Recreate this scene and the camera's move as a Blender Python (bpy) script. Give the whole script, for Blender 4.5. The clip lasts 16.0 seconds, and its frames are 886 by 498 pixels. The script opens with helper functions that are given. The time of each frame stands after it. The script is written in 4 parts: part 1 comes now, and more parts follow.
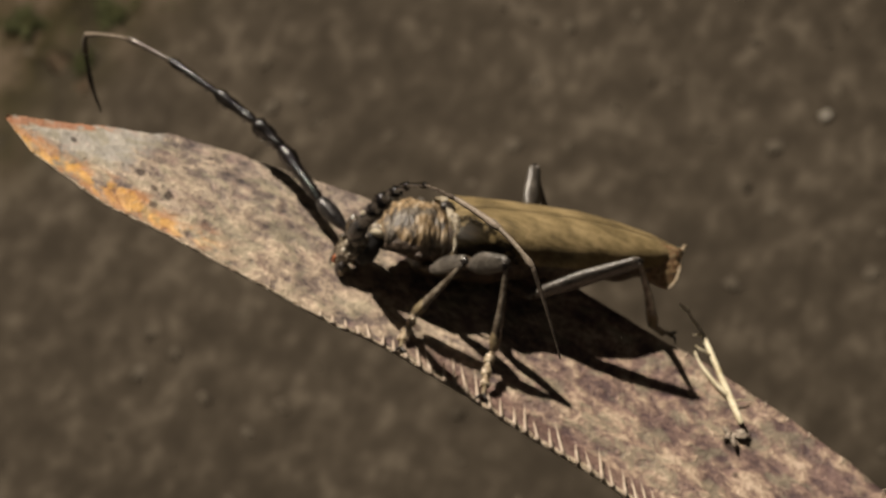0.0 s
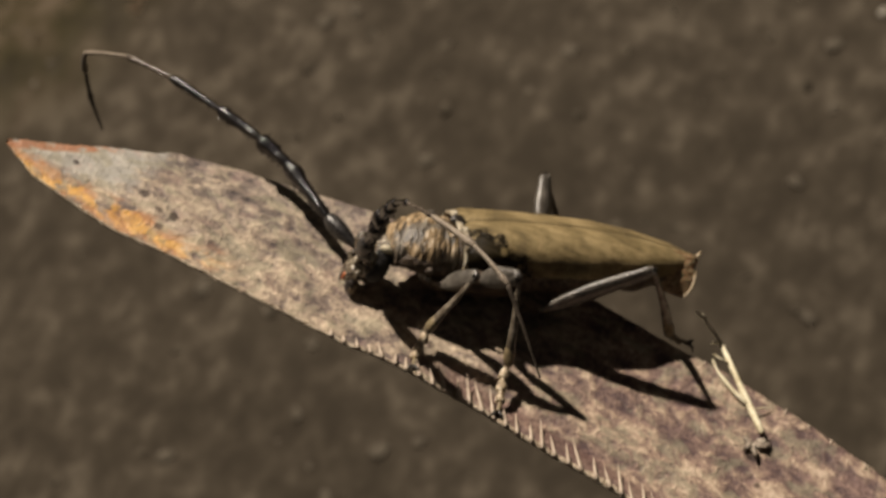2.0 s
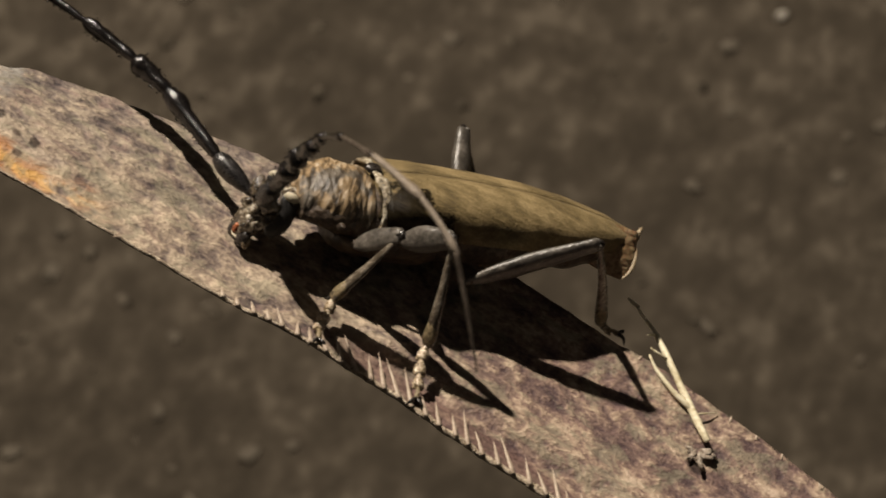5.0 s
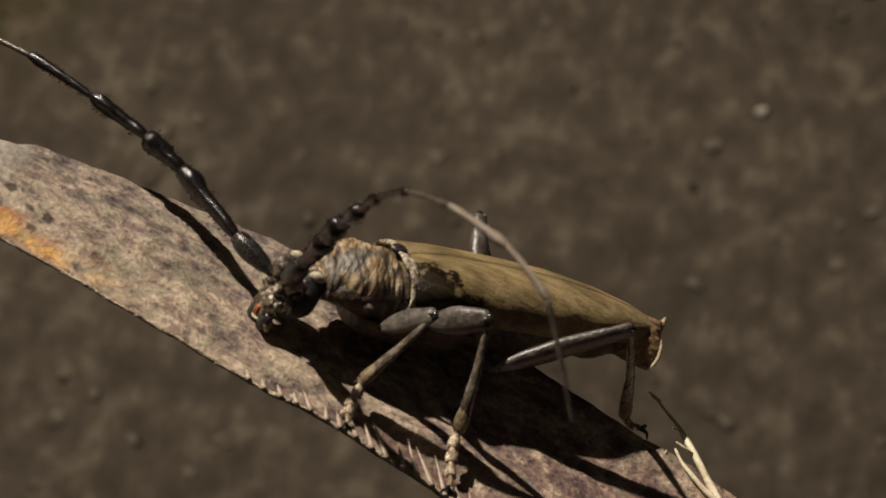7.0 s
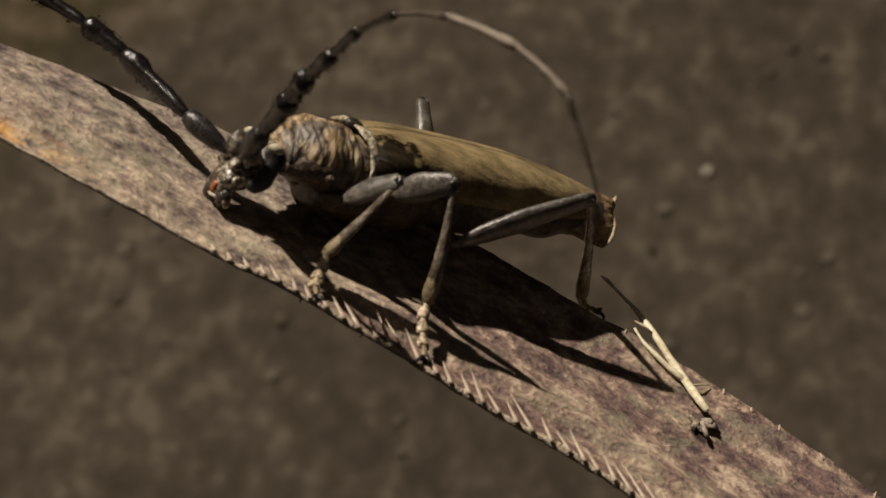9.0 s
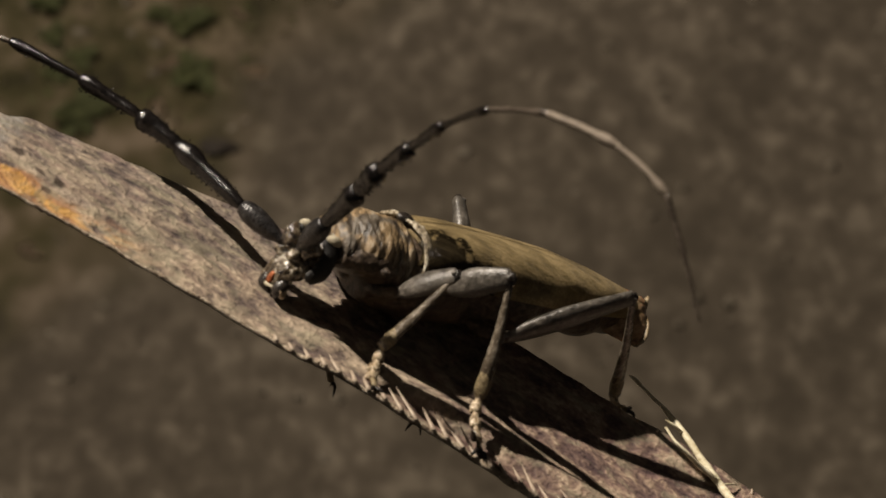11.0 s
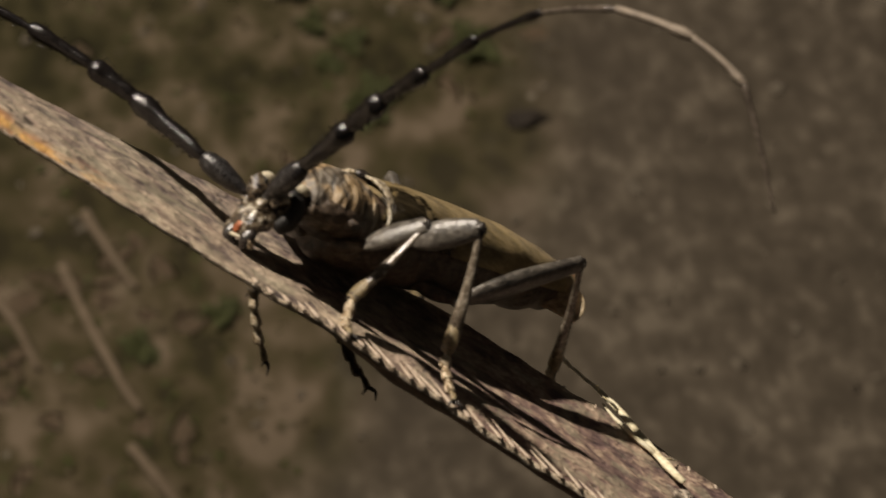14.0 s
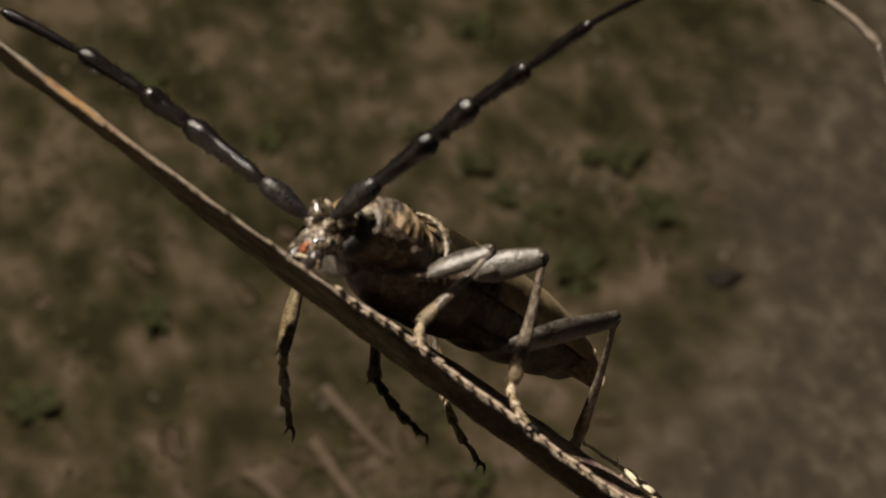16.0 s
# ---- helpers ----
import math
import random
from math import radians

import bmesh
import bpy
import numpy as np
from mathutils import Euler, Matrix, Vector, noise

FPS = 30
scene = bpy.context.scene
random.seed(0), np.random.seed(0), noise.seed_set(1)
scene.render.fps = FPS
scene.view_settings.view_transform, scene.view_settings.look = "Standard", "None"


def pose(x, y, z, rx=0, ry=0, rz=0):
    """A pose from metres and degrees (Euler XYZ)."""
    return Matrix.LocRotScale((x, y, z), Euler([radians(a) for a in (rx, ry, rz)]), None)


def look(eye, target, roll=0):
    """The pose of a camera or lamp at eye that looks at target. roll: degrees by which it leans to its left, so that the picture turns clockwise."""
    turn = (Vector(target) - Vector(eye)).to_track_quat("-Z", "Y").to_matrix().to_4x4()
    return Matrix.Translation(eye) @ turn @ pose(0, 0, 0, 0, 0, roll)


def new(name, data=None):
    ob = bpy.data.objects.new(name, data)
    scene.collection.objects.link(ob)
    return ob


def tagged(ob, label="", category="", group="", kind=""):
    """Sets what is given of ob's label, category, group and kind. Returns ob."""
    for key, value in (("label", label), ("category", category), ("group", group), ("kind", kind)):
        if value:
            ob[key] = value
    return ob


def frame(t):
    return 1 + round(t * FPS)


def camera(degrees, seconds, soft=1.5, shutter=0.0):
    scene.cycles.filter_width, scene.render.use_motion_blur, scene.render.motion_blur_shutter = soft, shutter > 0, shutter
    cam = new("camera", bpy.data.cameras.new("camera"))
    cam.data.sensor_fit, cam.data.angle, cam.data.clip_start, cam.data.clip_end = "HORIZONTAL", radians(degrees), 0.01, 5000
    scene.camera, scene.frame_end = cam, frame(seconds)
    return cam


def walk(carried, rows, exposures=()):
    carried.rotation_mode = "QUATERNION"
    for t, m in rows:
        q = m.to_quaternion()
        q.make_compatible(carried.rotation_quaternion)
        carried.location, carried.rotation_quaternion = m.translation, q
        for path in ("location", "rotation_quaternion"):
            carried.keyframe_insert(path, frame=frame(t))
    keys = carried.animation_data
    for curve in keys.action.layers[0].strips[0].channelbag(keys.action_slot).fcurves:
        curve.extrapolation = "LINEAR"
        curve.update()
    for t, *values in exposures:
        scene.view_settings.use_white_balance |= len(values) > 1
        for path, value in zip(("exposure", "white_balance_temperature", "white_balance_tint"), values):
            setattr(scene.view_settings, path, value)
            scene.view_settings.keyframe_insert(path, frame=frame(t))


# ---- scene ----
scene.view_settings.exposure = 0.0
cam = camera(17.823, 16.0, soft=1.8, shutter=0.5)
# seconds, eye, target, roll
PATH = [
    (0, (-0.23886, 0.05719, 0.72648), (-0.14558, -0.05739, 0.46539), -19.552),
    (0.5, (-0.24496, 0.07020, 0.71742), (-0.15086, -0.04454, 0.45669), -19.707),
    (1, (-0.23985, 0.07403, 0.71512), (-0.14660, -0.03829, 0.45303), -21.040),
    (1.5, (-0.23199, 0.06653, 0.72317), (-0.13928, -0.04169, 0.45918), -21.563),
    (2, (-0.23106, 0.07786, 0.71723), (-0.13674, -0.03389, 0.45529), -21.922),
    (2.5, (-0.21995, 0.07843, 0.68272), (-0.13398, -0.04726, 0.42424), -17.171),
    (3, (-0.20610, 0.07110, 0.67545), (-0.12622, -0.04618, 0.41113), -16.071),
    (3.5, (-0.19600, 0.09000, 0.67931), (-0.12257, -0.02726, 0.41311), -13.560),
    (4, (-0.17308, 0.10542, 0.68104), (-0.10663, -0.02015, 0.41681), -10.006),
    (4.2, (-0.15870, 0.09905, 0.68049), (-0.09489, -0.02611, 0.41542), -8.357),
    (6.3, (-0.12834, 0.10965, 0.65987), (-0.08395, -0.03925, 0.40324), -1.366),
    (6.5, (-0.11583, 0.11646, 0.66087), (-0.07336, -0.03444, 0.40510), -1.598),
    (7, (-0.09794, 0.13187, 0.65646), (-0.05842, -0.02383, 0.40309), -1.046),
    (7.5, (-0.07016, 0.14546, 0.65017), (-0.03489, -0.01519, 0.39928), -0.700),
    (8, (-0.05012, 0.15831, 0.64699), (-0.01998, -0.00687, 0.39839), 0.286),
    (8.2, (-0.04288, 0.15858, 0.64603), (-0.01429, -0.00690, 0.39745), -0.307),
    (10.3, (-0.04098, 0.12996, 0.70201), (-0.04383, -0.04908, 0.46130), 4.831),
    (10.5, (-0.03385, 0.12229, 0.70590), (-0.03518, -0.05456, 0.46357), 4.224),
    (11, (-0.00272, 0.10254, 0.70352), (-0.00805, -0.07178, 0.45942), 3.682),
    (11.5, (0.04992, 0.10287, 0.69931), (0.03507, -0.07180, 0.45585), 5.530),
    (12, (0.09358, 0.09619, 0.69133), (0.07097, -0.07717, 0.44752), 6.583),
    (12.5, (0.12989, 0.07601, 0.67256), (0.09973, -0.09538, 0.42819), 8.308),
    (13, (0.17373, 0.08921, 0.65738), (0.13307, -0.08594, 0.41723), 9.203),
    (13.5, (0.19880, 0.06983, 0.64793), (0.15361, -0.09982, 0.40467), 9.271),
    (14, (0.22945, 0.04676, 0.63868), (0.17477, -0.12050, 0.39571), 8.793),
    (14.5, (0.27951, 0.04291, 0.62830), (0.20779, -0.12761, 0.39213), 11.104),
    (15, (0.33173, 0.03429, 0.62091), (0.24679, -0.14178, 0.39335), 12.345),
    (15.5, (0.38020, 0.03972, 0.60734), (0.28689, -0.13867, 0.38492), 13.932),
    (16, (0.39536, 0.03211, 0.61370), (0.30061, -0.14626, 0.39189), 13.349),
]

walk(cam, [(t, look(eye, target, roll)) for t, eye, target, roll in PATH], [(0, 0.0), (4.2, -0.05), (6.3, -0.25), (10.3, -0.25), (13, -0.2), (14.5, -0.2), (16, -0.25)])
cam.data.dof.use_dof = True
cam.data.dof.focus_distance = 0.305
cam.data.dof.aperture_fstop = 58.0

# how the held leaf, and all that sits on it, lies in the world at first: its axes
LEAF_TURN = Matrix(((0.92773, -0.16628, -0.33418), (0.0, 0.89529, -0.44549), (0.37326, 0.41329, 0.83058))).to_4x4()
# how the held leaf is carried: seconds, place of its origin, turn in degrees
CARRY = [
    (0, (-0.12405, -0.07385, 0.40557), (26.455, -21.917, 0.000)),
    (0.5, (-0.12765, -0.06235, 0.39890), (26.455, -21.917, 0.000)),
    (1, (-0.12232, -0.05807, 0.39668), (26.455, -21.917, 0.000)),
    (1.5, (-0.11713, -0.05859, 0.39911), (26.455, -21.917, 0.000)),
    (2, (-0.11856, -0.04641, 0.39935), (26.455, -21.917, 0.000)),
    (2.5, (-0.11888, -0.04561, 0.39972), (26.455, -21.917, 0.000)),
    (3, (-0.11267, -0.05136, 0.40065), (26.455, -21.917, 0.000)),
    (3.5, (-0.10586, -0.03292, 0.40142), (26.455, -21.917, 0.000)),
    (4, (-0.08907, -0.02139, 0.40121), (26.455, -21.917, 0.000)),
    (4.2, (-0.07989, -0.02370, 0.40159), (26.455, -21.917, 0.000)),
    (6.3, (-0.08018, -0.02449, 0.41257), (27.166, -23.882, -3.699)),
    (6.5, (-0.07040, -0.01657, 0.41250), (27.309, -24.032, -4.014)),
    (7, (-0.05451, -0.00369, 0.40758), (27.687, -24.422, -4.803)),
    (7.5, (-0.03214, 0.00391, 0.40517), (28.033, -24.850, -5.571)),
    (8, (-0.01424, 0.01318, 0.40491), (28.343, -25.299, -6.330)),
    (8.2, (-0.00661, 0.01115, 0.40651), (28.476, -25.460, -6.646)),
    (10.3, (-0.03454, -0.02882, 0.47286), (30.125, -27.249, -9.865)),
    (10.5, (-0.03032, -0.03560, 0.47393), (30.587, -27.336, -10.500)),
    (11, (-0.00168, -0.05146, 0.47068), (31.472, -27.770, -11.952)),
    (11.5, (0.04252, -0.04997, 0.46673), (32.087, -28.349, -13.341)),
    (12, (0.08019, -0.05641, 0.45826), (33.191, -28.785, -15.026)),
    (12.5, (0.10692, -0.07515, 0.44300), (34.234, -29.130, -16.787)),
    (13, (0.14406, -0.06167, 0.43143), (35.433, -29.913, -18.369)),
    (13.5, (0.16231, -0.08012, 0.42236), (37.143, -29.983, -20.434)),
    (14, (0.18937, -0.10261, 0.41484), (38.637, -30.725, -22.288)),
    (14.5, (0.22820, -0.10761, 0.41110), (39.880, -31.535, -23.365)),
    (15, (0.26707, -0.11601, 0.41242), (41.393, -32.423, -24.498)),
    (15.5, (0.30364, -0.11546, 0.40794), (42.831, -32.709, -25.763)),
    (16, (0.31538, -0.12034, 0.41351), (44.826, -32.760, -27.027)),
]


# ---------------------------------------------------------------- light
world = bpy.data.worlds.new("night")
world.use_nodes = True
scene.world = world
world.node_tree.nodes["Background"].inputs[0].default_value = (0.30, 0.26, 0.22, 1)
world.node_tree.nodes["Background"].inputs[1].default_value = 0.10

# a torch held off to the side, the only lamp of the night
TORCH_WAY = (LEAF_TURN.to_3x3() @ Vector((0.91, -0.22, 1.0))).normalized()
TORCH_AIM = Vector((0.03, -0.08, 0.30))
torch_data = bpy.data.lights.new("torch", "SPOT")
torch_data.energy, torch_data.color = 520, (1.0, 0.88, 0.74)
torch_data.spot_size, torch_data.spot_blend, torch_data.shadow_soft_size = radians(50), 0.6, 0.028
torch = new("torch", torch_data)
torch.matrix_world = look(TORCH_AIM + 2.6 * TORCH_WAY, TORCH_AIM)


# ---------------------------------------------------------------- materials
def links(name):
    m = bpy.data.materials.new(name)
    m.use_nodes = True
    nt = m.node_tree
    return m, nt, nt.nodes["Principled BSDF"]


def coords(nt, stretch=(1, 1, 1)):
    c = nt.nodes.new("ShaderNodeTexCoord")
    mp = nt.nodes.new("ShaderNodeMapping")
    mp.inputs["Scale"].default_value = stretch
    nt.links.new(c.outputs["Object"], mp.inputs["Vector"])
    return mp.outputs["Vector"]


def noise_tex(nt, vec, scale, detail=4.0, rough=0.55, distort=0.0):
    n = nt.nodes.new("ShaderNodeTexNoise")
    n.inputs["Scale"].default_value, n.inputs["Detail"].default_value = scale, detail
    n.inputs["Roughness"].default_value, n.inputs["Distortion"].default_value = rough, distort
    nt.links.new(vec, n.inputs["Vector"])
    return n.outputs["Fac"]


def ramp(nt, fac, stops):
    r = nt.nodes.new("ShaderNodeValToRGB")
    while len(r.color_ramp.elements) < len(stops):
        r.color_ramp.elements.new(0.5)
    for e, (at, col) in zip(r.color_ramp.elements, stops):
        e.position, e.color = at, (*col, 1) if len(col) == 3 else col
    nt.links.new(fac, r.inputs["Fac"])
    return r.outputs["Color"]


def mixed(nt, fac, a, b, blend="MIX"):
    m = nt.nodes.new("ShaderNodeMix")
    m.data_type, m.blend_type = "RGBA", blend
    for index, value in ((0, fac), (6, a), (7, b)):
        if hasattr(value, "is_output"):
            nt.links.new(value, m.inputs[index])
        elif index == 0:
            m.inputs[0].default_value = value
        else:
            m.inputs[index].default_value = (*value, 1)
    return m.outputs[2]


def maths(nt, op, a, b=0.0, c=None):
    m = nt.nodes.new("ShaderNodeMath")
    m.operation = op
    for i, value in enumerate((a, b) if c is None else (a, b, c)):
        if hasattr(value, "is_output"):
            nt.links.new(value, m.inputs[i])
        else:
            m.inputs[i].default_value = value
    return m.outputs[0]


def smooth_step(nt, value, low, high):
    m = nt.nodes.new("ShaderNodeMapRange")
    m.interpolation_type = "SMOOTHSTEP"
    nt.links.new(value, m.inputs["Value"])
    m.inputs["From Min"].default_value, m.inputs["From Max"].default_value = low, high
    return m.outputs["Result"]


def bumped(nt, bsdf, height, strength, depth):
    b = nt.nodes.new("ShaderNodeBump")
    b.inputs["Strength"].default_value, b.inputs["Distance"].default_value = strength, depth
    nt.links.new(height, b.inputs["Height"])
    nt.links.new(b.outputs["Normal"], bsdf.inputs["Normal"])


def plain(name, stops, scale, rough=0.6, bump=0.4, depth=0.0002, stretch=(1, 1, 1), fine=4.0, specular=0.4, sheen=0.0, coat=0.0):
    """Mottled surface: two scales of noise for the colour, the finer one for relief."""
    m, nt, b = links(name)
    v = coords(nt, stretch)
    big, small = noise_tex(nt, v, scale, 5, 0.6), noise_tex(nt, v, scale * fine, 4, 0.6)
    both = maths(nt, "MULTIPLY_ADD", small, 0.45, maths(nt, "MULTIPLY", big, 0.55))
    nt.links.new(ramp(nt, both, stops), b.inputs["Base Color"])
    nt.links.new(maths(nt, "MULTIPLY_ADD", small, 0.3, rough - 0.15), b.inputs["Roughness"])
    b.inputs["Specular IOR Level"].default_value = specular
    b.inputs["Sheen Weight"].default_value = sheen
    b.inputs["Coat Weight"].default_value, b.inputs["Coat Roughness"].default_value = coat, 0.14
    bumped(nt, b, small, bump, depth)
    return m


PITS = ((0.0494, -0.0044, 0.0006), (0.0398, -0.0040, 0.0009), (0.0352, -0.0025, 0.0008), (-0.0452, -0.0045, 0.0014))


def leaf_material():
    m, nt, b = links("dry_leaf")
    v = coords(nt)
    split = nt.nodes.new("ShaderNodeSeparateXYZ")
    nt.links.new(v, split.inputs[0])
    x, y = split.outputs["X"], split.outputs["Y"]
    streaky = coords(nt, (0.75, 1, 1))
    big = noise_tex(nt, streaky, 210, 7, 0.62, 0.3)
    mid = noise_tex(nt, streaky, 620, 4, 0.62, 0.15)
    small = noise_tex(nt, v, 1700, 4, 0.6)
    grain = maths(nt, "MULTIPLY_ADD", small, 0.20, maths(nt, "MULTIPLY_ADD", mid, 0.34, maths(nt, "MULTIPLY", big, 0.46)))
    base = ramp(nt, grain, [(0.39, (0.062, 0.047, 0.048)), (0.44, (0.155, 0.118, 0.103)), (0.485, (0.285, 0.222, 0.170)), (0.53, (0.42, 0.335, 0.250)), (0.585, (0.62, 0.505, 0.37))])
    wob = maths(nt, "MULTIPLY_ADD", big, 0.012, maths(nt, "MULTIPLY", mid, 0.006))
    # ragged purple-grey stains
    stain = noise_tex(nt, coords(nt, (0.8, 1, 1)), 190, 5, 0.60, 0.8)
    stained = maths(nt, "MULTIPLY", smooth_step(nt, maths(nt, "MULTIPLY_ADD", y, -8.0, stain), 0.555, 0.625), 0.62)
    base = mixed(nt, stained, base, ramp(nt, grain, [(0.42, (0.055, 0.043, 0.048)), (0.49, (0.17, 0.135, 0.125)), (0.57, (0.36, 0.29, 0.235))]))
    # greyer, darker mix over the far half of the blade, behind the tip
    far = maths(nt, "MULTIPLY", smooth_step(nt, maths(nt, "SUBTRACT", wob, y), 0.0115, 0.0175), smooth_step(nt, x, -0.010, 0.015))
    col = mixed(nt, maths(nt, "MULTIPLY", far, 0.40), base, ramp(nt, grain, [(0.42, (0.045, 0.038, 0.042)), (0.50, (0.15, 0.125, 0.11)), (0.58, (0.36, 0.30, 0.23))]))
    # pale grey skin at the tip
    tip = maths(nt, "MULTIPLY", smooth_step(nt, maths(nt, "SUBTRACT", x, wob), 0.0305, 0.034), smooth_step(nt, maths(nt, "ADD", y, maths(nt, "MULTIPLY", wob, 0.5)), 0.0035, 0.0010))
    col = mixed(nt, maths(nt, "MULTIPLY", tip, 0.8), col, mixed(nt, grain, (0.30, 0.285, 0.255), (0.50, 0.48, 0.43)))
    # orange rot along the near half behind the tip
    line = maths(nt, "ABSOLUTE", maths(nt, "SUBTRACT", maths(nt, "ADD", y, maths(nt, "MULTIPLY", x, 0.075)), maths(nt, "MULTIPLY_ADD", wob, 0.55, -0.0009)))
    rot = maths(nt, "MULTIPLY", smooth_step(nt, line, 0.0033, 0.0010), smooth_step(nt, x, 0.022, 0.036))
    rot = maths(nt, "MULTIPLY", rot, smooth_step(nt, maths(nt, "MULTIPLY_ADD", stain, 0.6, maths(nt, "MULTIPLY", mid, 0.4)), 0.44, 0.54))
    col = mixed(nt, maths(nt, "MULTIPLY", rot, 0.68), col, mixed(nt, smooth_step(nt, line, 0.0014, 0.0004), (0.46, 0.19, 0.05), (0.72, 0.37, 0.05)))
    # reddish brown blade towards the base
    red = smooth_step(nt, maths(nt, "ADD", x, wob), 0.006, -0.016)
    col = mixed(nt, maths(nt, "MULTIPLY", red, 0.88), col, ramp(nt, grain, [(0.42, (0.080, 0.050, 0.052)), (0.475, (0.150, 0.096, 0.086)), (0.515, (0.245, 0.165, 0.130)), (0.555, (0.40, 0.295, 0.215)), (0.61, (0.58, 0.455, 0.345))]))
    # olive and rose tints in patches
    tint = noise_tex(nt, streaky, 300, 6, 0.68, 0.8)
    col = mixed(nt, maths(nt, "MULTIPLY", smooth_step(nt, tint, 0.51, 0.60), 0.55), col, mixed(nt, grain, (0.10, 0.09, 0.06), (0.42, 0.38, 0.27)))
    col = mixed(nt, maths(nt, "MULTIPLY", smooth_step(nt, tint, 0.46, 0.36), 0.3), col, mixed(nt, grain, (0.16, 0.085, 0.080), (0.50, 0.34, 0.29)))
    # red-brown line on the far margin of the tip
    brink = maths(nt, "ADD", maths(nt, "SUBTRACT", y, maths(nt, "MULTIPLY", x, 0.637)), maths(nt, "MULTIPLY_ADD", wob, -0.12, 0.0402))
    line2 = maths(nt, "MULTIPLY", maths(nt, "MULTIPLY", smooth_step(nt, brink, 0.0010, 0.0003), smooth_step(nt, x, 0.042, 0.048)), smooth_step(nt, mid, 0.40, 0.54))
    col = mixed(nt, maths(nt, "MULTIPLY", line2, 0.8), col, (0.33, 0.13, 0.055))
    # small dark specks
    speck = nt.nodes.new("ShaderNodeTexVoronoi")
    speck.inputs["Scale"].default_value = 210
    nt.links.new(v, speck.inputs["Vector"])
    dots = maths(nt, "MULTIPLY", smooth_step(nt, speck.outputs["Distance"], 0.17, 0.08), smooth_step(nt, big, 0.5, 0.62))
    col = mixed(nt, maths(nt, "MULTIPLY", dots, 0.8), col, (0.05, 0.03, 0.025))
    # gnawed dark pits behind the tip
    for px, py, size in PITS:
        dx, dy = maths(nt, "SUBTRACT", x, px), maths(nt, "SUBTRACT", y, py)
        gap = maths(nt, "SQRT", maths(nt, "MULTIPLY_ADD", dx, dx, maths(nt, "MULTIPLY", dy, dy)))
        pit = smooth_step(nt, maths(nt, "MULTIPLY_ADD", mid, size * 1.4, gap), size * 1.7, size * 1.2)
        col = mixed(nt, maths(nt, "MULTIPLY", pit, 0.85), col, (0.035, 0.024, 0.020))
    # smooth dark strip inside the spiny rim
    rim = maths(nt, "ADD", y, maths(nt, "MULTIPLY", x, 0.25))
    strip = maths(nt, "MULTIPLY", smooth_step(nt, rim, -0.0012, 0.0012), smooth_step(nt, rim, 0.0052, 0.0040))
    strip = maths(nt, "MULTIPLY", strip, smooth_step(nt, x, 0.002, -0.006))
    col = mixed(nt, maths(nt, "MULTIPLY", strip, 0.75), col, ramp(nt, small, [(0.4, (0.10, 0.055, 0.050)), (0.65, (0.20, 0.12, 0.10))]))
    nt.links.new(col, b.inputs["Base Color"])
    b.inputs["Roughness"].default_value = 0.62
    b.inputs["Specular IOR Level"].default_value = 0.35
    bumped(nt, b, maths(nt, "MULTIPLY_ADD", small, 0.22, maths(nt, "MULTIPLY_ADD", mid, 0.7, big)), 0.9, 0.0008)
    return m


def pronotum_material():
    m, nt, b = links("wrinkled_pronotum")
    v = coords(nt)
    turn = nt.nodes.new("ShaderNodeMapping")
    turn.inputs["Rotation"].default_value = (0, 0, radians(-27))
    turn.inputs["Scale"].default_value = (1, 0.22, 0.30)
    nt.links.new(v, turn.inputs["Vector"])
    fold = noise_tex(nt, turn.outputs["Vector"], 1700, 4, 0.6, 0.35)
    big, small = noise_tex(nt, v, 260, 4, 0.6), noise_tex(nt, v, 2600, 3, 0.6)
    col = ramp(nt, fold, [(0.38, (0.050, 0.034, 0.019)), (0.47, (0.19, 0.130, 0.066)), (0.56, (0.36, 0.255, 0.145)), (0.68, (0.48, 0.40, 0.29))])
    col = mixed(nt, maths(nt, "MULTIPLY", smooth_step(nt, big, 0.47, 0.57), 0.85), col, ramp(nt, fold, [(0.42, (0.018, 0.014, 0.011)), (0.62, (0.12, 0.11, 0.095))]))
    nt.links.new(col, b.inputs["Base Color"])
    b.inputs["Roughness"].default_value = 0.42
    b.inputs["Specular IOR Level"].default_value = 0.6
    bumped(nt, b, maths(nt, "MULTIPLY_ADD", small, 0.35, fold), 0.8, 0.0004)
    return m


